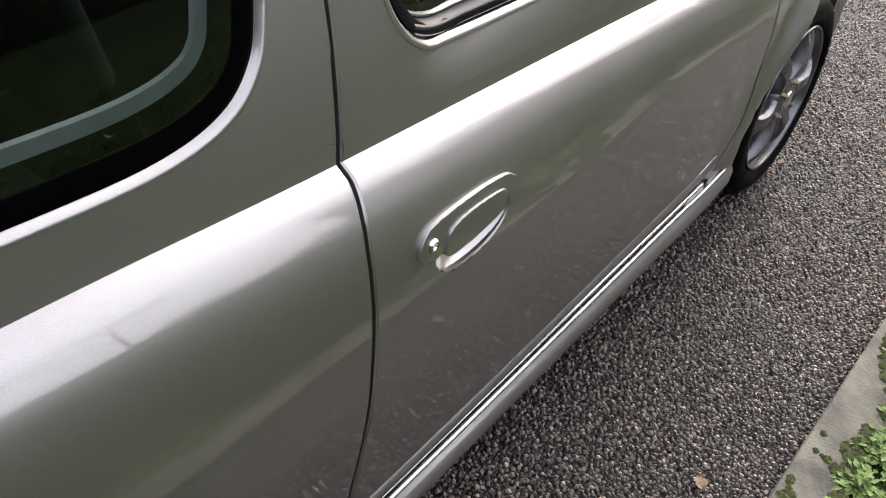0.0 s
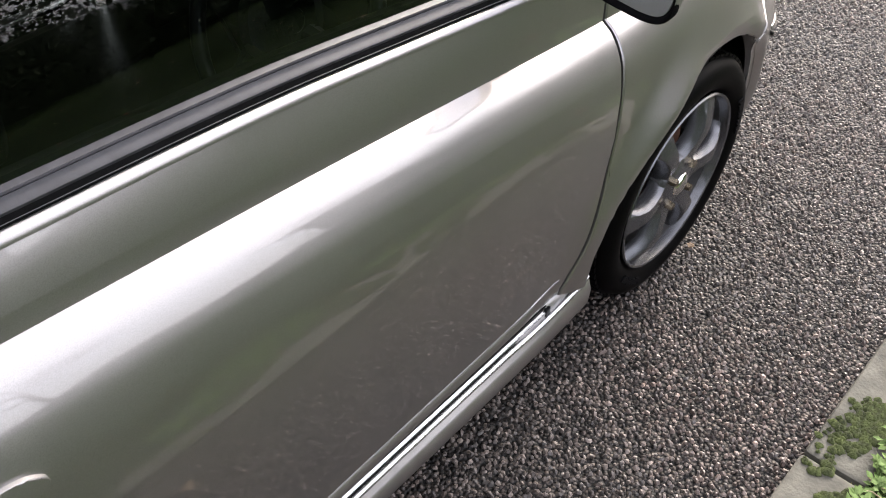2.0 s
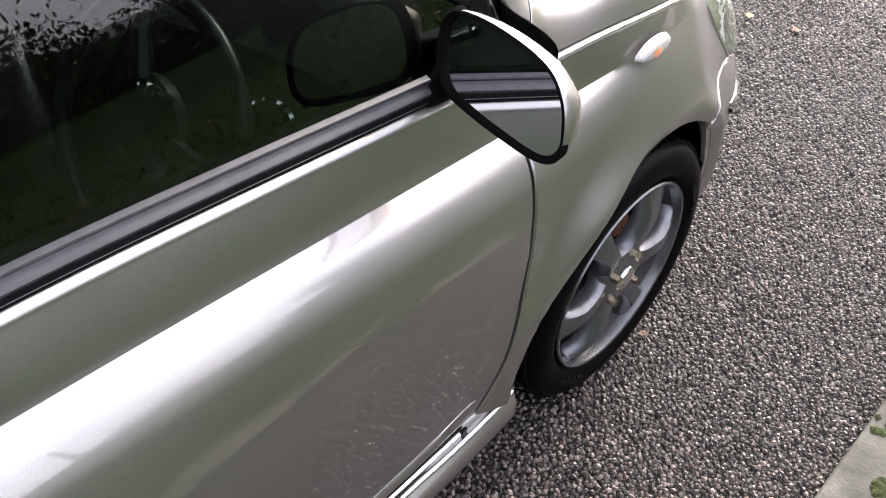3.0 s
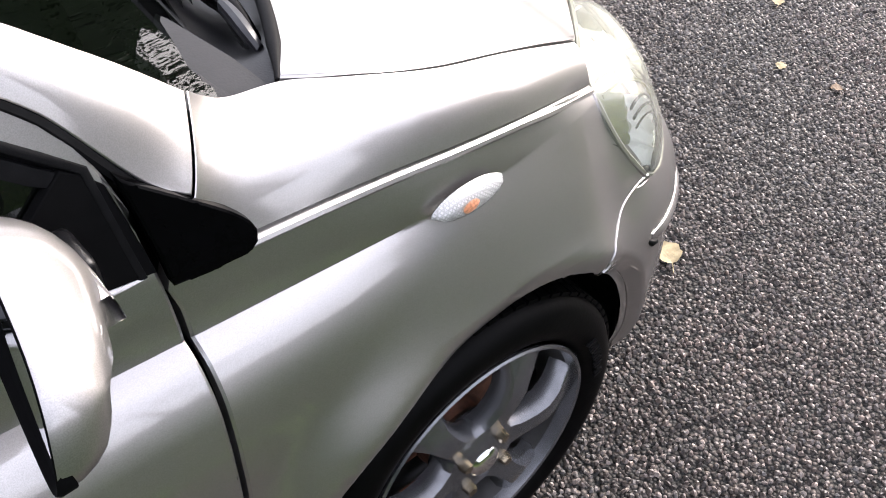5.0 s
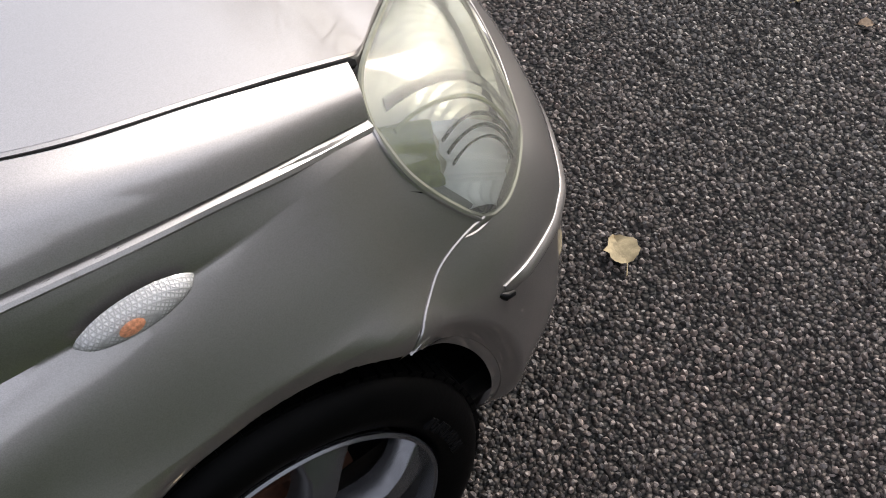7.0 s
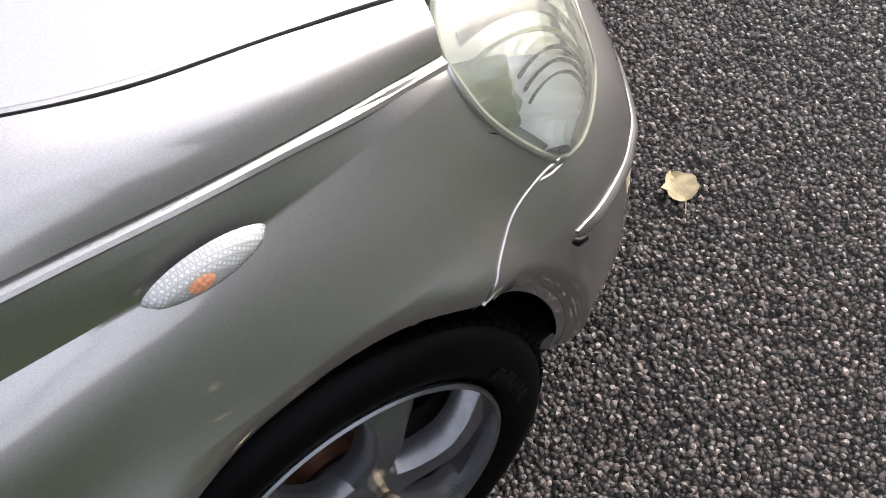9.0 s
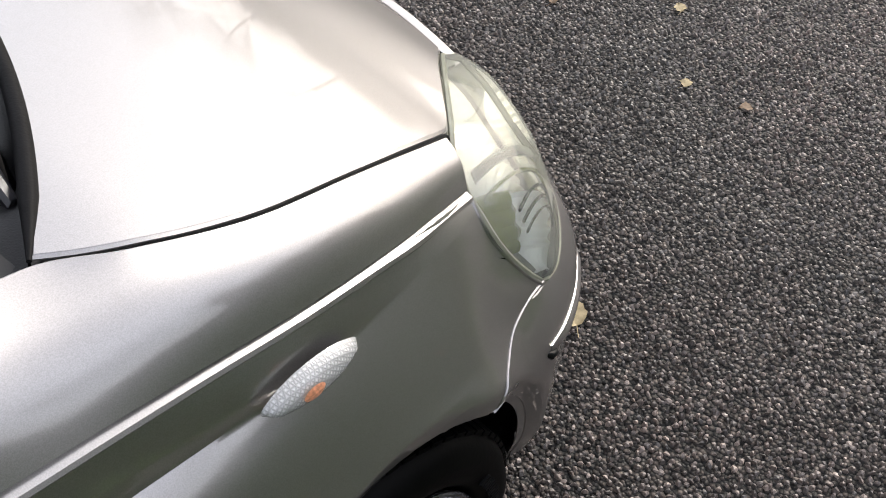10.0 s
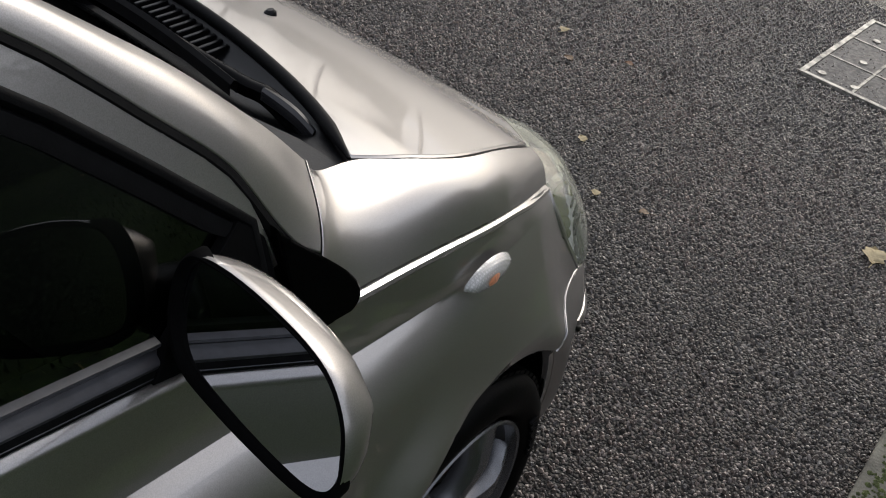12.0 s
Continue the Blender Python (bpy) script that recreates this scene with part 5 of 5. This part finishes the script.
def leaf_material(name, color):
    m, nt, b = mat_base(name)
    n1 = tex(nt, "Noise", 45.0, 6.0)
    c = ramp(nt, n1.outputs[0], [(0.3, tuple(q * 0.6 for q in color)), (0.55, color), (0.8, tuple(min(1, q * 1.25) for q in color))])
    nt.links.new(c.outputs[0], b.inputs["Base Color"])
    b.inputs["Roughness"].default_value = 0.65
    b.inputs["Specular IOR Level"].default_value = 0.15
    n2 = tex(nt, "Noise", 160.0)
    bump(nt, n2.outputs[0], b, 0.5, 0.002)
    return m


def grass_material(colors):
    m, nt, b = mat_base("grass_blade")
    g = nt.nodes.new("ShaderNodeNewGeometry")
    c = ramp(nt, g.outputs["Random Per Island"], list(zip((0.0, 0.5, 0.9, 1.0), colors)))
    nt.links.new(c.outputs[0], b.inputs["Base Color"])
    b.inputs["Roughness"].default_value = 0.6
    b.inputs["Specular IOR Level"].default_value = 0.15
    return m


VERGE_GREENS = ((0.038, 0.063, 0.016), (0.070, 0.105, 0.026), (0.13, 0.145, 0.045), (0.30, 0.24, 0.10))
LAWN_GREENS = ((0.0145, 0.032, 0.005), (0.028, 0.055, 0.009), (0.049, 0.081, 0.0155), (0.13, 0.10, 0.035))


def blades(name, n, place, height, width, label, seed, greens):
    r = np.random.RandomState(seed)
    verts, faces = [], []
    for i in range(n):
        x, y, z, hk = place(r)
        h, a, w = height * hk * r.uniform(0.5, 1.3), r.uniform(0, 6.283), width * r.uniform(0.6, 1.3)
        lean = r.uniform(0.1, 0.9) * h
        c, s = math.cos(a), math.sin(a)
        k = len(verts)
        verts += [(x - s * w, y + c * w, z), (x + s * w, y - c * w, z), (x + c * lean * 0.45 - s * w * 0.7, y + s * lean * 0.45 + c * w * 0.7, z + h * 0.6), (x + c * lean * 0.45 + s * w * 0.7, y + s * lean * 0.45 - c * w * 0.7, z + h * 0.6), (x + c * lean, y + s * lean, z + h)]
        faces += [(k, k + 1, k + 3, k + 2), (k + 2, k + 3, k + 4)]
    me = bpy.data.meshes.new(name)
    me.from_pydata(verts, [], faces)
    me.materials.append(grass_material(greens))
    return tagged(new(name, me), label, "grass", kind="stuff")


def near_verge(r):
    y = -1.350 - abs(r.normal(0, 0.25))
    return r.uniform(-2.6, 2.6), y, 0.010, 0.25 + min(1.0, max(0, (-1.38 - y) * 3))


def far_lawn(r):
    return r.uniform(-6, 8), r.uniform(-11.5, -1.6), 0.02, 1.0


blades("verge_grass", 26000, near_verge, 0.045, 0.0022, "short damp grass at the kerb's edge", 3, VERGE_GREENS)
blades("lawn_grass", 34000, far_lawn, 0.05, 0.006, "short lawn grass", 4, LAWN_GREENS)
MOSS = simple("moss", (0.036, 0.046, 0.010), 0.95, var=0.55, scale=60, bumps=0.006, bscale=300)
r_ = random.Random(9)
verts, faces = [], []
for i in range(16000):
    x = r_.uniform(-2.2, 2.2)
    y = -1.370 + abs(r_.gauss(0.0, 0.045))
    if y > -1.25 or noise.noise(Vector((x * 7.0, y * 9.0, 0))) + 0.5 * noise.noise(Vector((x * 23.0, y * 23.0, 3.0))) < 0.02 + 3.0 * (y + 1.345):
        continue
    rr, k = r_.uniform(0.004, 0.012), len(verts)
    for j in range(6):
        a = j * math.pi / 3 + r_.random()
        verts.append((x + rr * math.cos(a), y + rr * math.sin(a), 0.024))
    verts.append((x, y, 0.028 + rr * 0.6))
    faces += [(k + j, k + (j + 1) % 6, k + 6) for j in range(6)]
me = bpy.data.meshes.new("moss")
me.from_pydata(verts, [], faces)
me.materials.append(MOSS)
me.shade_smooth()
tagged(new("moss", me), "yellow-green moss along the kerb", "moss", kind="stuff")
bm.free()

# leafy weeds and dry stalks at the kerb's back edge
WEED = leaf_material("weed_leaf", (0.11, 0.17, 0.05))
r_ = random.Random(17)
verts, faces = [], []
for i in range(420):
    cx_, cy_ = r_.uniform(-2.4, 2.6), -1.372 - abs(r_.gauss(0.0, 0.05))
    if noise.noise(Vector((cx_ * 2.3, 1.7, 0))) < -0.15:
        continue
    for j in range(26):
        a, d = r_.uniform(0, 6.283), abs(r_.gauss(0.0, 0.022))
        x, y, z = cx_ + d * math.cos(a), cy_ + d * math.sin(a), 0.030 + r_.uniform(0.0, 0.035) * max(0.2, 1 - d / 0.05)
        l, w, tl, k = r_.uniform(0.006, 0.014), r_.uniform(0.004, 0.008), r_.uniform(-0.4, 0.5), len(verts)
        c, n_ = math.cos(a), math.sin(a)
        verts += [(x - c * l, y - n_ * l, z), (x - n_ * w, y + c * w, z + 0.002), (x + c * l, y + n_ * l, z + l * tl), (x + n_ * w, y - c * w, z + 0.002)]
        faces.append((k, k + 1, k + 2, k + 3))
me = bpy.data.meshes.new("verge_weeds")
me.from_pydata(verts, [], faces)
me.materials.append(WEED)
tagged(new("verge_weeds", me), "low leafy green weeds behind the kerb", "weeds", kind="stuff")
STRAW = simple("dry_stalk", (0.42, 0.34, 0.20), 0.7, var=0.3, scale=50)
for i in range(22):
    x, y, a = r_.uniform(-1.6, 1.8), -1.335 - r_.random() * 0.07, r_.uniform(0, 6.283)
    l = r_.uniform(0.05, 0.11)
    bend = r_.uniform(-0.02, 0.02)
    pts = [(x + l * t * math.cos(a) - bend * math.sin(math.pi * t) * math.sin(a), y + l * t * math.sin(a) + bend * math.sin(math.pi * t) * math.cos(a), 0.033 + 0.01 * t) for t in (0, 0.3, 0.6, 1.0)]
    tagged(part("dry_stalk", tube(pts, 0.0013, 5), STRAW), "thin dry straw stalk lying on the kerb", "stalk", "stalks on the kerb")

# loose stone chips of the drive's surface
r_ = np.random.RandomState(11)
cells = []
for (x0, x1, y0, y1, pitch) in ((-1.75, 1.15, -1.245, -0.60, 0.0138), (1.15, 2.2, -1.245, -0.30, 0.0142), (0.45, 1.15, -0.60, -0.05, 0.0138), (1.15, 2.2, -0.30, 0.9, 0.0145), (0.60, 1.15, -0.05, 0.9, 0.0145), (2.2, 3.9, -1.245, 1.9, 0.0165), (0.9, 2.2, 0.9, 1.9, 0.016)):
    nx, ny = int((x1 - x0) / pitch), int((y1 - y0) / pitch)
    gx, gy = np.meshgrid(np.arange(nx), np.arange(ny))
    px = x0 + (gx.ravel() + 0.5 * (gy.ravel() % 2) + r_.uniform(-0.38, 0.38, nx * ny)) * pitch
    py = y0 + (gy.ravel() + r_.uniform(-0.38, 0.38, nx * ny)) * pitch
    cells.append(np.stack([px, py, np.full(nx * ny, pitch)], 1))
cells = np.concatenate(cells)
N = len(cells)
base = np.array([(1, 0, 0), (0.45, 0.85, 0), (-0.55, 0.8, 0), (-1, -0.05, 0), (-0.45, -0.85, 0), (0.55, -0.8, 0), (0.45, 0.25, 1), (-0.35, 0.42, 0.95), (-0.1, -0.5, 0.9)], float)
ang = r_.uniform(0, 2 * np.pi, N)
sc = cells[:, 2] * r_.uniform(0.36, 0.55, N)
jit = 1 + r_.uniform(-0.28, 0.28, (N, 9, 3))
jit[:, 6:, 2] = 1 + r_.uniform(-0.12, 0.12, (N, 3))
P3 = base[None] * jit
P3[:, :, 1] *= r_.uniform(0.6, 1.0, N)[:, None]
P3[:, :, 2] *= r_.uniform(0.25, 0.75, N)[:, None]
tilt = r_.uniform(-0.20, 0.20, (N, 2))
P3[:, 6:, 2] += P3[:, 6:, 0] * tilt[:, :1] + P3[:, 6:, 1] * tilt[:, 1:]
ca, sa_ = np.cos(ang)[:, None], np.sin(ang)[:, None]
X = cells[:, :1] + (P3[:, :, 0] * ca - P3[:, :, 1] * sa_) * sc[:, None]
Y = cells[:, 1:2] + (P3[:, :, 0] * sa_ + P3[:, :, 1] * ca) * sc[:, None]
Z = P3[:, :, 2] * sc[:, None] * 1.75 - 0.0008
V3 = np.stack([X, Y, Z], 2).reshape(-1, 3)
F = np.array([(0, 1, 6), (1, 7, 6), (1, 2, 7), (2, 3, 7), (3, 4, 8), (3, 8, 7), (4, 5, 8), (5, 0, 6), (5, 6, 8), (6, 7, 8)])
FF = (F[None] + (np.arange(N) * 9)[:, None, None]).reshape(-1, 3)
me = bpy.data.meshes.new("stone_chips")
me.from_pydata(V3.tolist(), [], FF.tolist())
me.materials.append(CHIP)
tagged(new("stone_chips", me), "coarse reddish grey stone chips bound in asphalt", "gravel", kind="stuff")

# inspection cover
COVER = simple("cover_steel", (0.20, 0.19, 0.165), 0.6, 0.3, 0.85, 26, 0.003)
INFILL = simple("cover_infill", (0.085, 0.078, 0.072), 0.8, var=0.5, scale=60, bumps=0.004, bscale=200)
cover = new("inspection_cover")
cover.matrix_world = pose(2.865, -0.39, 0.0, 0, 0, -2.5)
tagged(cover, "recessed steel inspection cover with asphalt infill", "manhole cover")
part("infill", box(0.02, 0.80, -0.78, -0.02, -0.03, 0.006, 0.003), INFILL, cover)
for a, b, c, d in ((0, 0.82, -0.022, 0.0), (0, 0.82, -0.80, -0.778), (0, 0.022, -0.778, -0.022), (0.798, 0.82, -0.778, -0.022)):
    part("frame_bar", box(a, b, c, d, -0.03, 0.012, 0.003), COVER, cover)
for k in range(3):
    y = -0.21 - 0.19 * k
    part("cross_bar", box(0.022, 0.798, y - 0.006, y + 0.006, -0.02, 0.010, 0.002), COVER, cover)
for k in range(2):
    x = 0.27 + 0.27 * k
    part("cross_bar", box(x - 0.006, x + 0.006, -0.778, -0.022, -0.02, 0.0095, 0.002), COVER, cover)
for x, y in ((0.07, -0.07), (0.07, -0.20), (0.33, -0.14), (0.33, -0.30), (0.60, -0.10), (0.07, -0.55)):
    bm = bmesh.new()
    bmesh.ops.create_cone(bm, segments=18, radius1=0.019, radius2=0.016, depth=0.011, cap_ends=True)
    bm.transform(Matrix.Translation((x, y, 0.006)))
    part("lifting_eye", bm, COVER, cover)


# fallen leaves
LEAVES = [leaf_material("yellow_leaf", (0.33, 0.27, 0.16)), leaf_material("tan_leaf", (0.17, 0.12, 0.08)), leaf_material("brown_leaf", (0.13, 0.07, 0.04))]


def leaf_mesh(size, seed):
    r = random.Random(seed)
    bm = bmesh.new()
    mid, left, right = [], [], []
    for i in range(9):
        t = i / 8
        w = size * 0.46 * math.sin(math.pi * min(1, 0.06 + t * 0.94)) ** 0.75 * (1.15 - 0.5 * t)
        z = size * 0.10 * math.sin(math.pi * t) + 0.004
        mid.append(bm.verts.new((size * (t - 0.45), 0, z - size * 0.05)))
        left.append(bm.verts.new((size * (t - 0.45 - 0.05), w * (1 + r.uniform(-0.30, 0.22)), z + size * r.uniform(0.0, 0.10))))
        right.append(bm.verts.new((size * (t - 0.45 - 0.05), -w * (1 + r.uniform(-0.30, 0.22)), z + size * r.uniform(0.0, 0.10))))
    for a in (left, right):
        for i in range(8):
            bm.faces.new((mid[i], mid[i + 1], a[i + 1], a[i]) if a is right else (mid[i + 1], mid[i], a[i], a[i + 1]))
    stem = tube([(-size * 0.45, 0, 0.004), (-size * 0.6, 0.004, 0.003), (-size * 0.85, 0.012, 0.003)], size * 0.014, 5)
    me = bpy.data.meshes.new("tmp")
    stem.to_mesh(me)
    bm.from_mesh(me)
    bpy.data.meshes.remove(me)
    stem.free()
    return bm


for i, (x, y, size, turn, m) in enumerate(((0.762, -0.52, 0.066, 70, 0), (1.48, -0.285, 0.045, 20, 0), (1.505, -0.43, 0.045, 140, 1), (1.71, -0.105, 0.05, 50, 0), (2.34, 0.34, 0.06, 10, 0), (2.15, 0.21, 0.055, 80, 1), (1.51, 0.138, 0.06, 30, 1),
                                           (1.55, 0.76, 0.06, 120, 1), (1.56, 1.07, 0.06, 60, 1), (1.872, -1.0, 0.085, 15, 0), (0.15, -0.775, 0.028, 0, 1), (-1.06, -1.12, 0.05, 40, 1), (1.39, 1.03, 0.05, 200, 0), (2.31, 0.05, 0.05, 100, 2), (0.98, 0.62, 0.045, 10, 1))):
    ob = tagged(part("fallen_leaf", leaf_mesh(size if i in (0, 9) else size * 0.7, i), LEAVES[m]), "dry yellowish fallen leaf lying on the asphalt", "leaf", "leaves on the drive")
    ob.matrix_world = pose(x, y, 0.004, 0, 0, turn)
r_ = random.Random(21)
kinds = [leaf_mesh(0.06, 50 + k) for k in range(3)]
for i in range(170):
    x, y = r_.uniform(-4.5, 6), -1.45 - r_.random() ** 1.2 * 9
    m = bpy.data.meshes.new("lawn_leaf")
    kinds[i % 3].to_mesh(m)
    m.materials.append(LEAVES[r_.choice((0, 1, 2))])
    ob = tagged(new("lawn_leaf", m), "dry fallen leaf lying on the lawn", "leaf", "leaves on the lawn")
    ob.matrix_world = pose(x, y, 0.045, r_.uniform(-20, 20), r_.uniform(-20, 20), r_.uniform(0, 360))
for k in kinds:
    k.free()

# ---- hedge and bare trees round the drive, seen in the car's reflections; tall hedges added to darken these ----
HEDGE = leaf_material("hedge_leaf", (0.020, 0.034, 0.012))
BARK = simple("bark", (0.07, 0.058, 0.045), 0.9, var=0.4, scale=12, bumps=0.02, bscale=40)


def hedge(name, x0, x1, y, h, depth, n, seed, label):
    r = np.random.RandomState(seed)
    k = np.arange(n)
    c = np.stack([r.uniform(x0, x1, n), y + r.normal(0, depth / 2.5, n), r.beta(1.3, 1.1, n) * h], 1)
    c[:, 2] *= 0.8 + 0.25 * np.sin(c[:, 0] * 1.7 + seed) + 0.1 * r.normal(0, 1, n)
    c[:, 2] = np.maximum(c[:, 2], 0.05)
    d1, d2 = r.normal(0, 1, (n, 3)), r.normal(0, 1, (n, 3))
    s = r.uniform(0.03, 0.07, n)[:, None]
    d1 *= s / np.linalg.norm(d1, axis=1)[:, None]
    d2 *= s / np.linalg.norm(d2, axis=1)[:, None]
    V = np.stack([c - d1, c - d2 * 0.6, c + d1, c + d2 * 0.6], 1).reshape(-1, 3)
    V, Fq = V.tolist(), (k[:, None] * 4 + np.arange(4)).tolist()
    # dense twiggy core
    for i in range(121):
        x = x0 + (x1 - x0) * i / 120
        top = h * (0.62 + 0.10 * math.sin(x * 1.7 + seed) + 0.10 * noise.noise(Vector((x * 0.9, seed, 0))))
        b = len(V)
        V += [(x, y - depth * 0.3, 0), (x, y - depth * 0.22, top), (x, y + depth * 0.22, top), (x, y + depth * 0.3, 0)]
        if i:
            Fq += [(b - 4 + j, b - 3 + j, b + 1 + j, b + j) for j in range(3)]
    me = bpy.data.meshes.new(name)
    me.from_pydata(V, [], Fq)
    me.materials.append(HEDGE)
    return tagged(new(name, me), label, "hedge")


hedge("hedge", -16, 18, -12.4, 1.7, 1.4, 60000, 1, "dark evergreen hedge behind the lawn")
hedge("hedge", -16, 34, 17.0, 3.2, 1.8, 70000, 2, "dark evergreen hedge across the drive")

# added in place of dark trees, to darken the mirror's view
hedge("hedge", -18, -5.5, -9.5, 5.5, 1.8, 60000, 7, "tall dark evergreen hedge added to darken the car's reflections")
# unseen, added to darken what the door reflects
hedge("hedge", 5, 20, -8.0, 4.6, 1.8, 60000, 5, "tall dark evergreen hedge added to darken the car's reflections")
# unseen, added at the drive's end so that the mirrors reflect dark
unseen_end_hedge = hedge("hedge", -14, 12, 0, 8.5, 1.8, 70000, 3, "unseen tall dark evergreen hedge added to darken the mirror's reflection")
unseen_end_hedge.matrix_world = pose(-11.0, 0, 0, 0, 0, 90)


def bare_tree(x, y, h, seed, label):
    r = random.Random(seed)
    t = new("tree")
    t.location = (x, y, 0)
    tagged(t, label, "tree")
    V, Fc = [], []

    def limb(p, d, length, rad, level):
        steps = 5 if level < 3 else 3
        n = 7 if level == 0 else (5 if level < 3 else 3)
        q, dirn, prev = Vector(p), Vector(d).normalized(), None
        for i in range(steps + 1):
            rr = rad * (1 - 0.55 * i / steps)
            side = dirn.orthogonal().normalized()
            up = dirn.cross(side)
            k = len(V)
            V.extend([tuple(q + (side * math.cos(2 * math.pi * j / n) + up * math.sin(2 * math.pi * j / n)) * rr) for j in range(n)])
            if prev is not None:
                Fc.extend([(prev + j, prev + (j + 1) % n, k + (j + 1) % n, k + j) for j in range(n)])
            prev = k
            if level < 4 and i > (1 if level else 2):
                for _ in range((3 if level == 2 else 2) if level else 3):
                    w = Vector((r.uniform(-1, 1), r.uniform(-1, 1), r.uniform(-0.25, 0.8))).normalized()
                    limb(q, (dirn * 0.55 + w * 0.75), length * r.uniform(0.45, 0.7), rr * r.uniform(0.4, 0.62), level + 1)
            dirn = (dirn + Vector((r.uniform(-1, 1), r.uniform(-1, 1), r.uniform(-0.5, 0.8))) * 0.16).normalized()
            q = q + dirn * length / steps
    limb((0, 0, 0), (r.uniform(-0.05, 0.05), r.uniform(-0.05, 0.05), 1), h * 0.5, h * 0.009, 0)
    me = bpy.data.meshes.new("limbs")
    me.from_pydata(V, [], Fc)
    me.materials.append(BARK)
    ob = new("limbs", me)
    ob.parent = t
    return t


for i, (x, y, h) in enumerate(((22.0, 17.0, 10), (14.0, 23.0, 12), (1.5, 13.0, 11), (25.0, 15.0, 12), (-4.0, 11.0, 11), (28.0, 9.0, 11), (18.5, 21.0, 12), (27.0, 12.5, 12), (21.0, 20.0, 13), (-1.0, -17.5, 12), (5.0, -18.0, 13), (-7.5, -17.0, 12))):
    bare_tree(x, y, h, 31 + i, "tall bare winter tree with fine branches")
